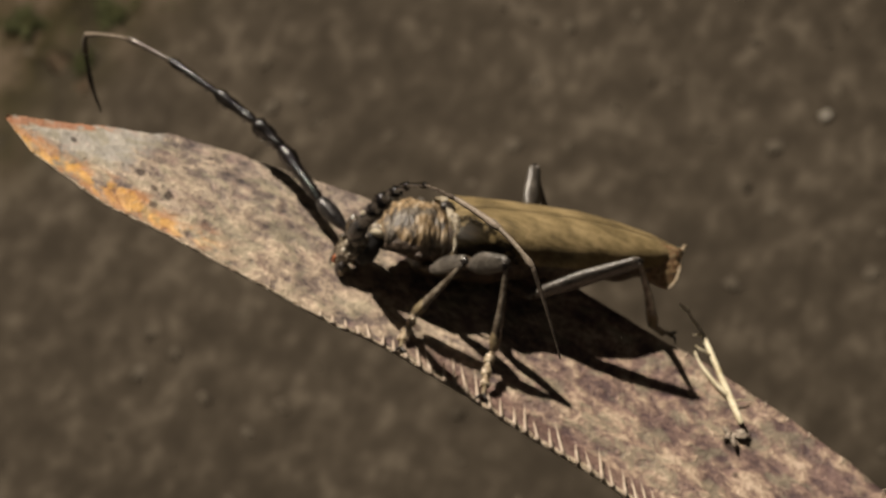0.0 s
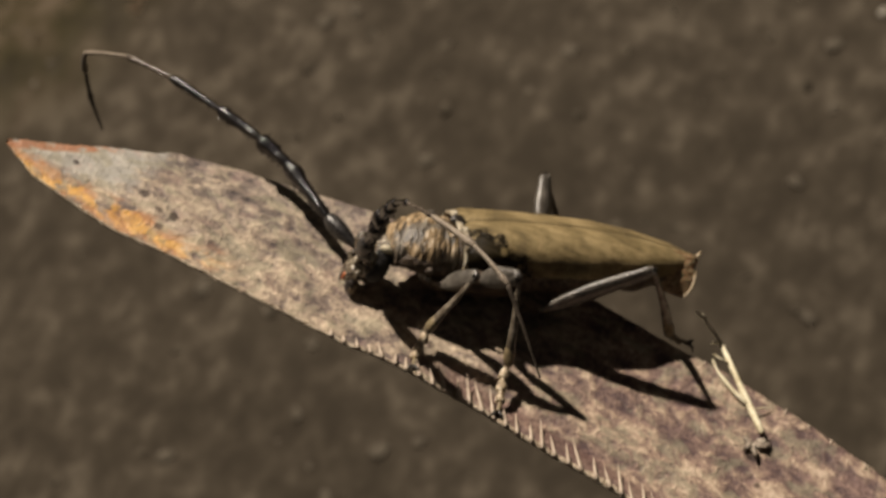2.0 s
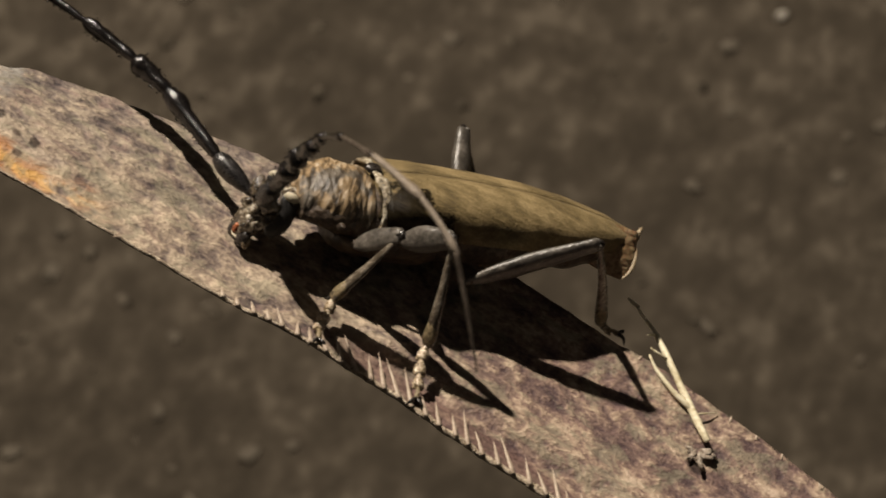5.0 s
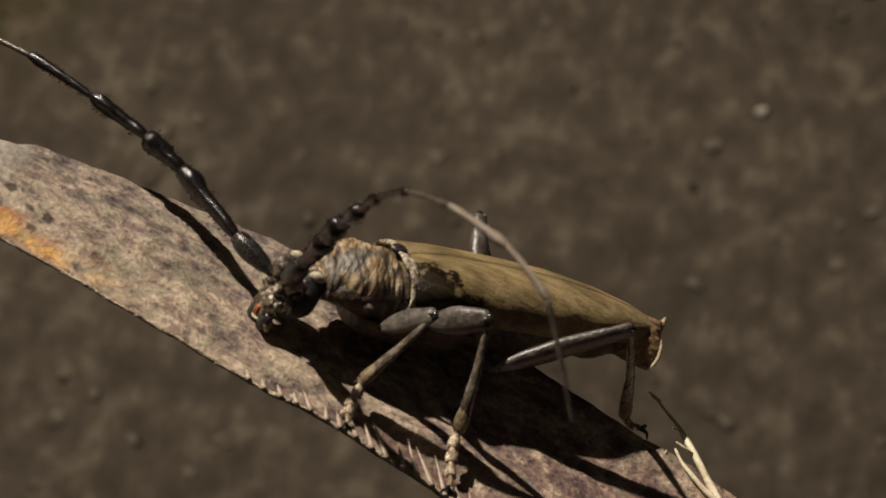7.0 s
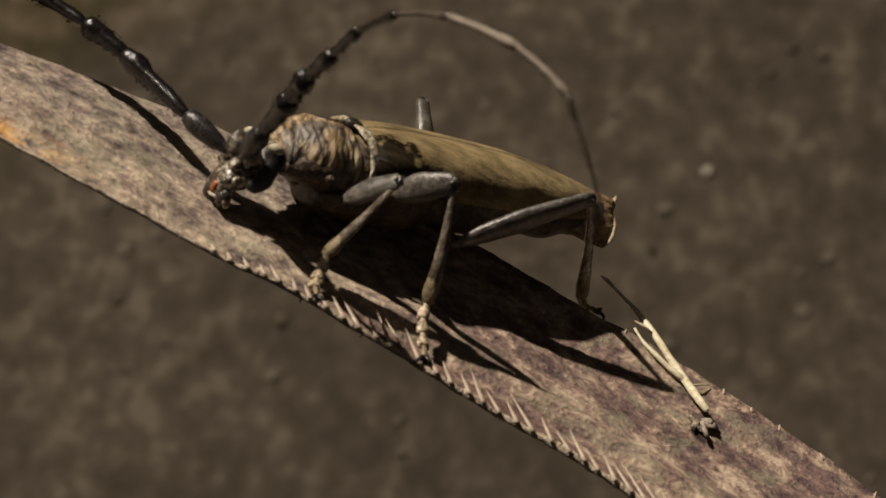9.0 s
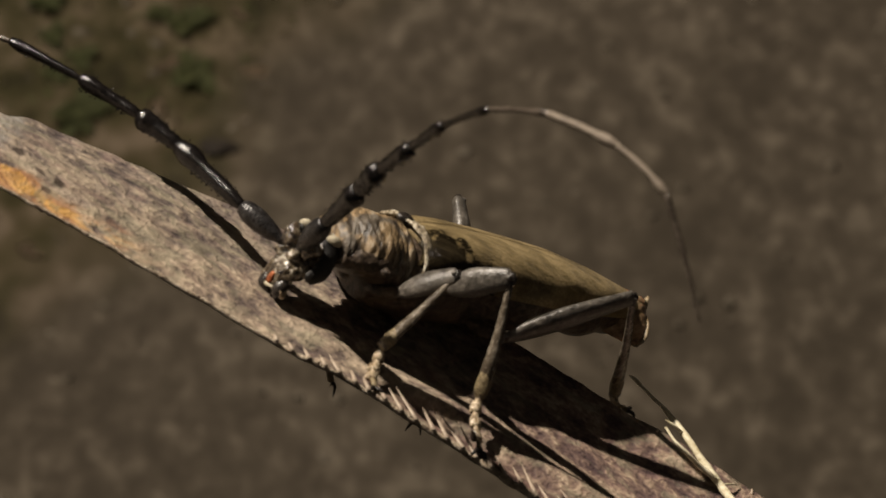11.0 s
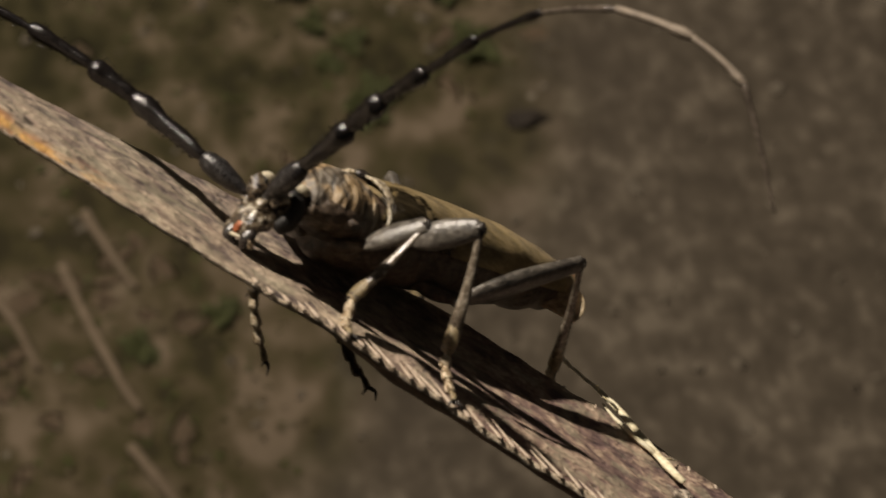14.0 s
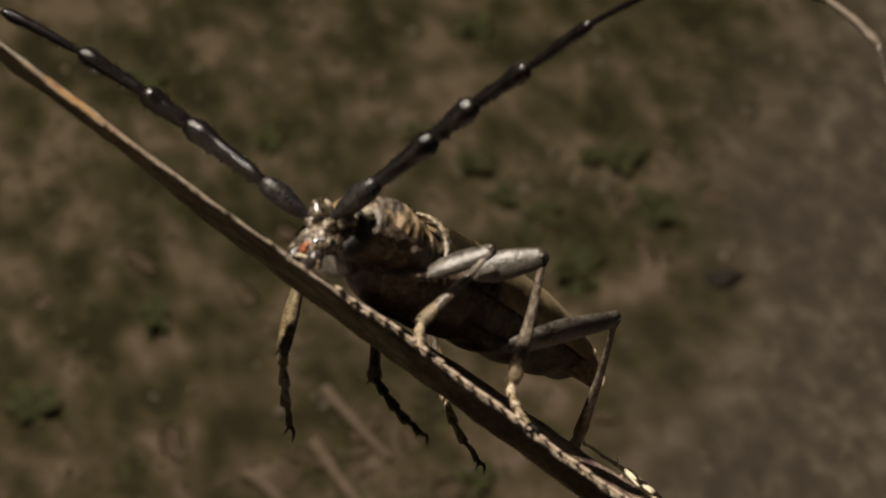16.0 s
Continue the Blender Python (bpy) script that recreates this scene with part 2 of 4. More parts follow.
def elytra_material():
    m, nt, b = links("downy_elytra")
    v = coords(nt)
    turn = nt.nodes.new("ShaderNodeMapping")
    turn.inputs["Rotation"].default_value = (0, 0, radians(-27))
    turn.inputs["Scale"].default_value = (0.25, 1, 1)
    nt.links.new(v, turn.inputs["Vector"])
    streak = noise_tex(nt, turn.outputs["Vector"], 900, 4, 0.6)
    blot, small = noise_tex(nt, v, 260, 4, 0.55), noise_tex(nt, v, 3800, 3, 0.7)
    tone = maths(nt, "MULTIPLY_ADD", small, 0.25, maths(nt, "MULTIPLY_ADD", streak, 0.35, maths(nt, "MULTIPLY", blot, 0.40)))
    col = ramp(nt, tone, [(0.38, (0.070, 0.048, 0.016)), (0.49, (0.165, 0.118, 0.046)), (0.60, (0.30, 0.222, 0.104))])
    # bare dark patch behind the shoulder
    split = nt.nodes.new("ShaderNodeSeparateXYZ")
    nt.links.new(v, split.inputs[0])
    ragged = noise_tex(nt, v, 700, 5, 0.65)
    lobes = []
    for centre, reach in (((-0.0030, -0.0077, 0.0086), 0.0034), ((-0.0042, -0.0090, 0.0098), 0.0016), ((-0.0062, -0.0079, 0.0078), 0.0025), ((-0.0088, -0.0086, 0.0070), 0.0012)):
        dx, dy, dz = (maths(nt, "SUBTRACT", split.outputs[i], c) for i, c in enumerate(centre))
        far = maths(nt, "SQRT", maths(nt, "ADD", maths(nt, "MULTIPLY", dx, dx), maths(nt, "ADD", maths(nt, "MULTIPLY", dy, dy), maths(nt, "MULTIPLY", dz, dz))))
        lobes.append(smooth_step(nt, maths(nt, "MULTIPLY_ADD", ragged, 0.008, maths(nt, "SUBTRACT", far, 0.004)), reach + 0.0004, reach - 0.0006))
    patch = maths(nt, "MAXIMUM", maths(nt, "MAXIMUM", lobes[0], lobes[1]), maths(nt, "MAXIMUM", lobes[2], lobes[3]))
    col = mixed(nt, maths(nt, "MULTIPLY", patch, 0.95), col, ramp(nt, streak, [(0.45, (0.005, 0.004, 0.003)), (0.65, (0.020, 0.016, 0.010))]))
    nt.links.new(col, b.inputs["Base Color"])
    nt.links.new(maths(nt, "MULTIPLY_ADD", patch, -0.36, 0.62), b.inputs["Roughness"])
    nt.links.new(maths(nt, "MULTIPLY_ADD", patch, -0.32, 0.45), b.inputs["Specular IOR Level"])
    nt.links.new(maths(nt, "MULTIPLY_ADD", patch, -0.05, 0.05), b.inputs["Sheen Weight"])
    bumped(nt, b, maths(nt, "MULTIPLY_ADD", small, 0.6, streak), 0.8, 0.00025)
    return m


def soil_material():
    m, nt, b = links("soil")
    v = coords(nt, (1, 0.75, 1))
    split = nt.nodes.new("ShaderNodeSeparateXYZ")
    nt.links.new(coords(nt), split.inputs[0])
    big, mid, small = noise_tex(nt, v, 14, 2, 0.5), noise_tex(nt, v, 120, 2.5, 0.6), noise_tex(nt, v, 420, 3, 0.6)
    tone = maths(nt, "MULTIPLY_ADD", small, 0.16, maths(nt, "MULTIPLY_ADD", mid, 0.60, maths(nt, "MULTIPLY", big, 0.24)))
    col = ramp(nt, tone, [(0.40, (0.0370, 0.0300, 0.0218)), (0.48, (0.0465, 0.0378, 0.0275)), (0.54, (0.0570, 0.0466, 0.0343)), (0.61, (0.088, 0.0733, 0.0550))])
    # rotted litter and moss where the weeds stand
    shift = nt.nodes.new("ShaderNodeMapping")
    shift.inputs["Location"].default_value = (3.1, 1.7, 0.4)
    nt.links.new(v, shift.inputs["Vector"])
    patch = maths(nt, "MULTIPLY_ADD", noise_tex(nt, shift.outputs["Vector"], 40, 1.5, 0.5), 0.5, maths(nt, "MULTIPLY", noise_tex(nt, shift.outputs["Vector"], 95, 1.5, 0.5), 0.5))
    moss = ramp(nt, patch, [(0.39, (0.0205, 0.0172, 0.0085)), (0.45, (0.0325, 0.0275, 0.0123)), (0.50, (0.0445, 0.0352, 0.0192)), (0.55, (0.0580, 0.0450, 0.0272)), (0.61, (0.092, 0.071, 0.049))])
    side = smooth_step(nt, maths(nt, "MULTIPLY_ADD", big, 0.10, maths(nt, "ADD", split.outputs["X"], maths(nt, "MULTIPLY", split.outputs["Y"], -0.68))), 0.372, 0.428)
    # the moss colours turn darker and greener further out, towards lower y
    thick = smooth_step(nt, maths(nt, "MULTIPLY_ADD", big, 0.08, split.outputs["Y"]), -0.385, -0.43)
    moss = mixed(nt, maths(nt, "MULTIPLY", thick, 0.6), moss, ramp(nt, patch, [(0.41, (0.0125, 0.0115, 0.0048)), (0.50, (0.0280, 0.0248, 0.0105)), (0.61, (0.064, 0.050, 0.030))]))
    col = mixed(nt, side, col, moss)
    nt.links.new(col, b.inputs["Base Color"])
    b.inputs["Roughness"].default_value = 0.9
    b.inputs["Specular IOR Level"].default_value = 0.08
    bumped(nt, b, maths(nt, "MULTIPLY_ADD", mid, 1.0, small), 0.2, 0.002)
    return m


def litter_material():
    m, nt, b = links("moss_and_litter")
    g = nt.nodes.new("ShaderNodeNewGeometry")
    col = ramp(nt, g.outputs["Random Per Island"], [(0.0, (0.024, 0.019, 0.009)), (0.3, (0.044, 0.032, 0.015)), (0.5, (0.032, 0.027, 0.010)), (0.65, (0.027, 0.031, 0.008)), (0.82, (0.034, 0.044, 0.010)), (0.94, (0.062, 0.046, 0.026)), (1.0, (0.095, 0.072, 0.047))])
    v = coords(nt)
    tone = noise_tex(nt, v, 300, 3, 0.6)
    nt.links.new(mixed(nt, maths(nt, "MULTIPLY", tone, 0.4), col, (0.042, 0.035, 0.017)), b.inputs["Base Color"])
    b.inputs["Roughness"].default_value = 0.7
    b.inputs["Specular IOR Level"].default_value = 0.1
    return m


LEAF = leaf_material()
SPINE = plain("spine_straw", [(0.3, (0.28, 0.205, 0.15)), (0.7, (0.60, 0.50, 0.39))], 900, 0.40, specular=0.5)
CRUST = plain("rim_crust", [(0.36, (0.16, 0.115, 0.08)), (0.46, (0.40, 0.31, 0.21)), (0.58, (0.72, 0.61, 0.46))], 900, 0.42, 0.9, 0.0005, specular=0.6)
HUSK = plain("grey_husk", [(0.36, (0.10, 0.075, 0.055)), (0.5, (0.28, 0.23, 0.18)), (0.65, (0.55, 0.49, 0.40))], 900, 0.6)
STRAW = plain("bleached_straw", [(0.3, (0.42, 0.34, 0.17)), (0.55, (0.72, 0.66, 0.48)), (0.8, (0.80, 0.76, 0.62))], 700, 0.5, stretch=(0.4, 1, 1))
PRONOTUM, ELYTRA, SOIL = pronotum_material(), elytra_material(), soil_material()
HEAD = plain("mottled_head", [(0.40, (0.012, 0.009, 0.007)), (0.50, (0.070, 0.049, 0.029)), (0.57, (0.19, 0.155, 0.105)), (0.66, (0.54, 0.50, 0.42))], 420, 0.22, 0.7, 0.0004, specular=0.8, coat=0.4)
FACE = plain("orange_face", [(0.35, (0.14, 0.032, 0.012)), (0.6, (0.44, 0.14, 0.05))], 700, 0.30, 0.6)
JAW = plain("black_jaw", [(0.4, (0.012, 0.010, 0.009)), (0.7, (0.04, 0.032, 0.026))], 900, 0.28, 0.3, specular=0.6)
EYE = plain("eye_black", [(0.4, (0.008, 0.007, 0.007)), (0.7, (0.02, 0.018, 0.016))], 5000, 0.42, 0.5, 0.0001, specular=0.4)
COLLAR = plain("collar_cream", [(0.40, (0.055, 0.042, 0.028)), (0.49, (0.32, 0.26, 0.17)), (0.60, (0.74, 0.69, 0.56))], 520, 0.34, 0.8, 0.0004, specular=0.6)
EYE_LOBE = plain("cream_patch", [(0.35, (0.36, 0.31, 0.21)), (0.7, (0.62, 0.57, 0.44))], 1500, 0.5)
HORN = plain("antenna_black", [(0.38, (0.005, 0.004, 0.004)), (0.6, (0.011, 0.009, 0.008)), (0.8, (0.028, 0.022, 0.018))], 1100, 0.22, 0.35, 0.0002, specular=0.7)
HORN_DUSTY = plain("antenna_dusted", [(0.40, (0.006, 0.005, 0.005)), (0.54, (0.022, 0.020, 0.020)), (0.70, (0.08, 0.076, 0.072))], 900, 0.30, 0.5, 0.00015, specular=0.6)
HORN_BROWN = plain("antenna_brown", [(0.36, (0.040, 0.031, 0.024)), (0.6, (0.115, 0.092, 0.072))], 900, 0.26, 0.4, specular=0.7)
HORN_PALE = plain("antenna_downy", [(0.35, (0.13, 0.10, 0.075)), (0.7, (0.34, 0.28, 0.21))], 1200, 0.5, 0.5, sheen=0.1)
LEG = plain("leg_downy", [(0.37, (0.011, 0.009, 0.007)), (0.43, (0.052, 0.045, 0.036)), (0.53, (0.098, 0.086, 0.071)), (0.62, (0.18, 0.16, 0.135))], 340, 0.37, 0.6, 0.00018, fine=7.0, specular=0.9, sheen=0.03)
SHIN = plain("shin_brown", [(0.36, (0.034, 0.024, 0.016)), (0.5, (0.105, 0.084, 0.060)), (0.64, (0.30, 0.26, 0.205))], 600, 0.25, 0.4, 0.0001, fine=6.0, specular=0.9, stretch=(1, 1, 0.5))
BRUSH = plain("amber_brush", [(0.36, (0.085, 0.062, 0.032)), (0.5, (0.20, 0.155, 0.085)), (0.66, (0.44, 0.35, 0.21))], 1300, 0.36, 0.6, specular=0.55)
TARSUS = plain("tarsus_cream", [(0.38, (0.10, 0.065, 0.035)), (0.48, (0.34, 0.25, 0.15)), (0.60, (0.74, 0.64, 0.47))], 1200, 0.24, 0.6, specular=0.9)
BELLY = plain("belly_brown", [(0.36, (0.018, 0.013, 0.010)), (0.5, (0.060, 0.041, 0.027)), (0.64, (0.15, 0.110, 0.074))], 420, 0.40, 0.7, 0.0005)
TAILTIP = plain("tail_amber", [(0.35, (0.12, 0.072, 0.036)), (0.5, (0.28, 0.185, 0.10)), (0.7, (0.46, 0.35, 0.22))], 500, 0.38)
TAILTIP.node_tree.nodes["Principled BSDF"].inputs["Subsurface Weight"].default_value = 0.15
TAILTIP.node_tree.nodes["Principled BSDF"].inputs["Subsurface Scale"].default_value = 0.0006
TAILPALE = plain("tail_cream", [(0.35, (0.22, 0.155, 0.08)), (0.7, (0.46, 0.38, 0.26))], 900, 0.42, 0.6, specular=0.5)
WEED = plain("weed_green", [(0.35, (0.044, 0.048, 0.018)), (0.65, (0.075, 0.080, 0.034))], 160, 0.7, specular=0.1)
MOSS = litter_material()
LITTER = plain("leaf_litter", [(0.35, (0.085, 0.062, 0.040)), (0.55, (0.120, 0.088, 0.058)), (0.75, (0.155, 0.118, 0.082))], 140, 0.8, specular=0.1)
STALK = plain("dead_stalk", [(0.35, (0.080, 0.060, 0.040)), (0.7, (0.13, 0.10, 0.07))], 200, 0.8, specular=0.1)
WHITE_STONE = plain("white_stone", [(0.35, (0.22, 0.20, 0.165)), (0.7, (0.36, 0.33, 0.28))], 260, 0.6)
PEBBLE = plain("pale_stone", [(0.35, (0.075, 0.063, 0.047)), (0.7, (0.115, 0.098, 0.076))], 260, 0.8, specular=0.1)


# ---------------------------------------------------------------- building helpers
CM = 0.01


def part(name, bm, material, parent=None, label="", smooth=True, pivot=None):
    """Links a bmesh (in centimetres) as one mesh object, under a thing or a part."""
    if pivot is not None:
        bmesh.ops.translate(bm, verts=bm.verts, vec=-Vector(pivot))
    bmesh.ops.scale(bm, verts=bm.verts, vec=(CM, CM, CM))
    bmesh.ops.recalc_face_normals(bm, faces=bm.faces)
    me = bpy.data.meshes.new(name)
    bm.to_mesh(me)
    bm.free()
    me.materials.append(material)
    if smooth:
        me.polygons.foreach_set("use_smooth", [True] * len(me.polygons))
    ob = new(name, me)
    ob.parent = parent
    if label:
        tagged(ob, label)
    return ob


def curve(points, n):
    """n points on a smooth curve through the given ones."""
    pts = [Vector(p) for p in points]
    if len(pts) == 2:
        return [pts[0].lerp(pts[1], i / (n - 1)) for i in range(n)]
    ext = [2 * pts[0] - pts[1], *pts, 2 * pts[-1] - pts[-2]]
    out = []
    for i in range(n):
        s = i / (n - 1) * (len(pts) - 1)
        k = min(int(s), len(pts) - 2)
        f = s - k
        a, b, c, d = ext[k:k + 4]
        out.append(0.5 * (2 * b + (c - a) * f + (2 * a - 5 * b + 4 * c - d) * f * f + (3 * b - a - 3 * c + d) * f ** 3))
    return out


def tube(bm, path, radii, sides=12, flat=1.0, side_way=None, rough=0.0, seed=0):
    """A closed tube with round ends along a path; radii are spread evenly over it; flat squeezes it across side_way."""
    path = [Vector(p) for p in path]
    n = len(path)
    spread = np.interp(np.linspace(0, 1, n), np.linspace(0, 1, len(radii)), radii)
    rings = []
    ref = Vector(side_way) if side_way else None
    for i, p in enumerate(path):
        way = (path[min(i + 1, n - 1)] - path[max(i - 1, 0)]).normalized()
        if ref is None:
            ref = way.orthogonal()
        a = (ref - way * ref.dot(way)).normalized()
        ref = a if side_way is None else ref
        b = way.cross(a)
        ring = []
        for k in range(sides):
            ang = 2 * math.pi * k / sides
            off = a * math.cos(ang) * flat + b * math.sin(ang)
            r = spread[i]
            if rough:
                r *= 1 + rough * noise.noise(p * 9 + off * 3 + Vector((seed, 0, 0)))
            ring.append(bm.verts.new(p + off * r))
        rings.append(ring)
    for p, q in zip(rings, rings[1:]):
        for k in range(sides):
            bm.faces.new((p[k], p[(k + 1) % sides], q[(k + 1) % sides], q[k]))
    for ring, tip in ((rings[0], path[0] + (path[0] - path[1]).normalized() * spread[0] * 0.6), (rings[-1], path[-1] + (path[-1] - path[-2]).normalized() * spread[-1] * 0.6)):
        v = bm.verts.new(tip)
        for k in range(sides):
            bm.faces.new((ring[k], ring[(k + 1) % sides], v))
    return bm


def loft(bm, rings, close=True):
    """Skin between rings of points; round rings, closed with fans at both ends."""
    made = [[bm.verts.new(p) for p in ring] for ring in rings]
    for p, q in zip(made, made[1:]):
        m = len(p)
        for k in range(m if close else m - 1):
            bm.faces.new((p[k], p[(k + 1) % m], q[(k + 1) % m], q[k]))
    if close:
        for ring in (made[0], made[-1]):
            mid = bm.verts.new(sum((v.co for v in ring), Vector()) / len(ring))
            for k in range(len(ring)):
                bm.faces.new((ring[k], ring[(k + 1) % len(ring)], mid))
    return bm


def blob(bm, centre, size, turn=None, seed=0, rough=0.0, cuts=2):
    made = bmesh.ops.create_icosphere(bm, subdivisions=cuts, radius=1.0)["verts"]
    m = (turn or Matrix.Identity(3)).to_3x3()
    for v in made:
        k = 1 + rough * noise.noise(v.co * 1.7 + Vector((seed * 3.1, 0, 0)))
        v.co = Vector(centre) + m @ Vector((v.co.x * size[0] * k, v.co.y * size[1] * k, v.co.z * size[2] * k))
    return bm


# ---------------------------------------------------------------- ground
def height(x, y):
    p = Vector((x, y, 0))
    return 0.32 * noise.noise(p * 0.16) + 0.13 * noise.noise(p * 0.55 + Vector((7, 0, 0)))


def ground():
    bm = bmesh.new()
    centre, far = Vector((8, -36, 0)), (62, 90, 160, 400, 1000, 2460)
    line = [-x for x in far[::-1]] + [0.5 * k - 46 for k in range(185)] + list(far)
    n = len(line)
    grid = []
    for y in line:
        row = []
        for x in line:
            p = Vector((centre.x + x, centre.y + y, 0))
            z = height(p.x, p.y) if max(abs(x), abs(y)) < 90 else 0.0
            row.append(bm.verts.new((p.x, p.y, z)))
        grid.append(row)
    for a, b in zip(grid, grid[1:]):
        for k in range(n - 1):
            bm.faces.new((a[k], a[k + 1], b[k + 1], b[k]))
    tagged(part("ground", bm, SOIL), "dark brown bare soil lit by a torch at night", "ground", kind="structure")


def scatter_crumbs():
    rng = random.Random(4)
    bm = bmesh.new()
    for _ in range(700):
        x, y = rng.uniform(-24, 32), rng.uniform(-72, -6)
        r = rng.uniform(0.10, 0.32)
        turn = Euler((rng.uniform(-0.1, 0.1), rng.uniform(-0.1, 0.1), rng.uniform(0, 6.3))).to_matrix()
        blob(bm, (x, y, height(x, y) - r * 0.04), (r, r * rng.uniform(0.4, 0.9), r * 0.10), turn, rng.random() * 50, 0.7, 1)
    tagged(part("soil_crumbs", bm, CRUMB), "brown crumbs of earth strewn over the soil", "soil", kind="stuff")


def pebble(x, y, r, seed, white=False):
    bm = bmesh.new()
    blob(bm, (0, 0, r * 0.05 + 0.02), (r * 0.8, r * 0.6, r * 0.45) if white else (r * 0.5, r * 0.36, r * 0.05), None, seed, 0.35 if white else 0.9, 3)
    ob = part("pebble", bm, WHITE_STONE if white else PEBBLE)
    ob.location = (x * CM, y * CM, height(x, y) * CM)
    ob.rotation_euler = (0, 0, seed * 1.3)
    tagged(ob, "small white pebble lying on brown soil" if white else "pale rounded pebble lying on brown soil", "pebble", "pebbles on the soil")


# a lump added to make one dark spot on the ground
def clod(x, y, r):
    bm = bmesh.new()
    blob(bm, (0, 0, r * 0.1), (r * 1.1, r * 0.55, r * 0.3), None, 5, 0.6, 3)
    ob = part("dark_spot_lump", bm, CLOD)
    ob.location = (x * CM, y * CM, height(x, y) * CM)
    tagged(ob, "dark lump added for a dark spot on the soil", "soil clod")


def litter(x, y, size, turn, seed):
    """A curled dead leaf lying on the soil."""
    bm = bmesh.new()
    rows = []
    for i in range(9):
        s = i / 8
        half = 0.42 * math.sin(math.pi * min(1, s * 0.96 + 0.02)) ** 0.7
        rows.append([Vector(((s - 0.5) * 1.6, half * q, 0.006 * q * q + 0.01 * math.sin(3 * s + seed) + 0.015 * noise.noise(Vector((s * 3, q * 2, seed))))) * size for q in (-1, -0.5, 0, 0.5, 1)])
    loft(bm, rows, False)
    up = [f for f in bm.faces]
    bmesh.ops.solidify(bm, geom=up, thickness=0.006)
    ob = part("dead_leaf", bm, LITTER)
    ob.location, ob.rotation_euler = (x * CM, y * CM, (height(x, y) + 0.008) * CM), (0.03 * math.sin(seed), 0.03 * math.cos(seed), turn)
    tagged(ob, "curled brown dead leaf lying on the soil", "dead leaf", "leaf litter on the soil")


def undergrowth():
    """Moss, seedlings and rotted leaf scraps beside the bare soil."""
    rng = random.Random(21)
    bm = bmesh.new()
    for _ in range(9000):
        y = rng.uniform(-66, -16)
        x = rng.uniform(-8, 36)
        border = 3.5 + 0.68 * (y + 46.6) + 1.8 * noise.noise(Vector((y * 0.25, 3, 0)))
        if x < border + rng.expovariate(1.0) or noise.noise(Vector((x * 0.16, y * 0.16, 8))) < -0.22:
            continue
        ang, ln, lean = rng.uniform(0, 6.3), rng.uniform(0.14, 0.36), rng.uniform(1.1, 1.55)
        out = Vector((math.cos(ang), math.sin(ang), 0))
        side, up = Vector((-out.y, out.x, 0)) * ln * rng.uniform(0.15, 0.4), Vector((0, 0, 1))
        a = Vector((x, y, height(x, y) + 0.02))
        mid, end = a + out * ln * 0.5 * math.sin(lean) + up * ln * 0.5 * math.cos(lean), a + out * ln * math.sin(lean) + up * ln * 0.75 * math.cos(lean)
        v = [bm.verts.new(p) for p in (a, mid + side, end, mid - side, mid + up * 0.05 * ln)]
        for p, q in ((0, 1), (1, 2), (2, 3), (3, 0)):
            bm.faces.new((v[p], v[q], v[4]))
    tagged(part("undergrowth", bm, MOSS), "green moss, seedlings and rotted leaf scraps on the soil", "undergrowth", kind="stuff")


def weed(x, y, size, seed):
    """A low herb: leaves on short stalks round a crown."""
    rng = random.Random(seed)
    root = new("weed")
    root.location = (x * CM, y * CM, height(x, y) * CM)
    tagged(root, "small green herb growing from the soil", "weed", "weeds among the litter")
    for k in range(rng.randint(16, 22)):
        ang, lean, ln = k * 2.4 + rng.uniform(-0.4, 0.4), rng.uniform(0.75, 1.25), size * rng.uniform(0.3, 0.95)
        out = Vector((math.cos(ang), math.sin(ang), 0))
        side = Vector((-out.y, out.x, 0))
        bm = bmesh.new()
        rows = []
        for i in range(7):
            s = i / 6
            spine = out * ln * s * math.sin(lean) + Vector((0, 0, ln * (s * math.cos(lean) - 0.35 * s * s)))
            half = ln * 0.24 * max(0.05, math.sin(math.pi * min(1.0, 0.12 + s * 0.88)) ** 0.8)
            rows.append([spine + side * half * q + Vector((0, 0, 0.25 * half * abs(q))) for q in (-1, -0.5, 0, 0.5, 1)])
        loft(bm, rows, False)
        bmesh.ops.solidify(bm, geom=list(bm.faces), thickness=0.02)
        part("leaf", bm, WEED, root)


def stalk(points, r, seed):
    bm = bmesh.new()
    tube(bm, [Vector((p.x, p.y, height(p.x, p.y) + r * 0.6)) for p in curve(points, 16)], [r, r * 0.9, r * 0.6], 8, rough=0.3, seed=seed)
    tagged(part("dead_stalk", bm, STALK), "pale brown dead stalk lying across the soil", "stalk", "dead stalks on the soil")


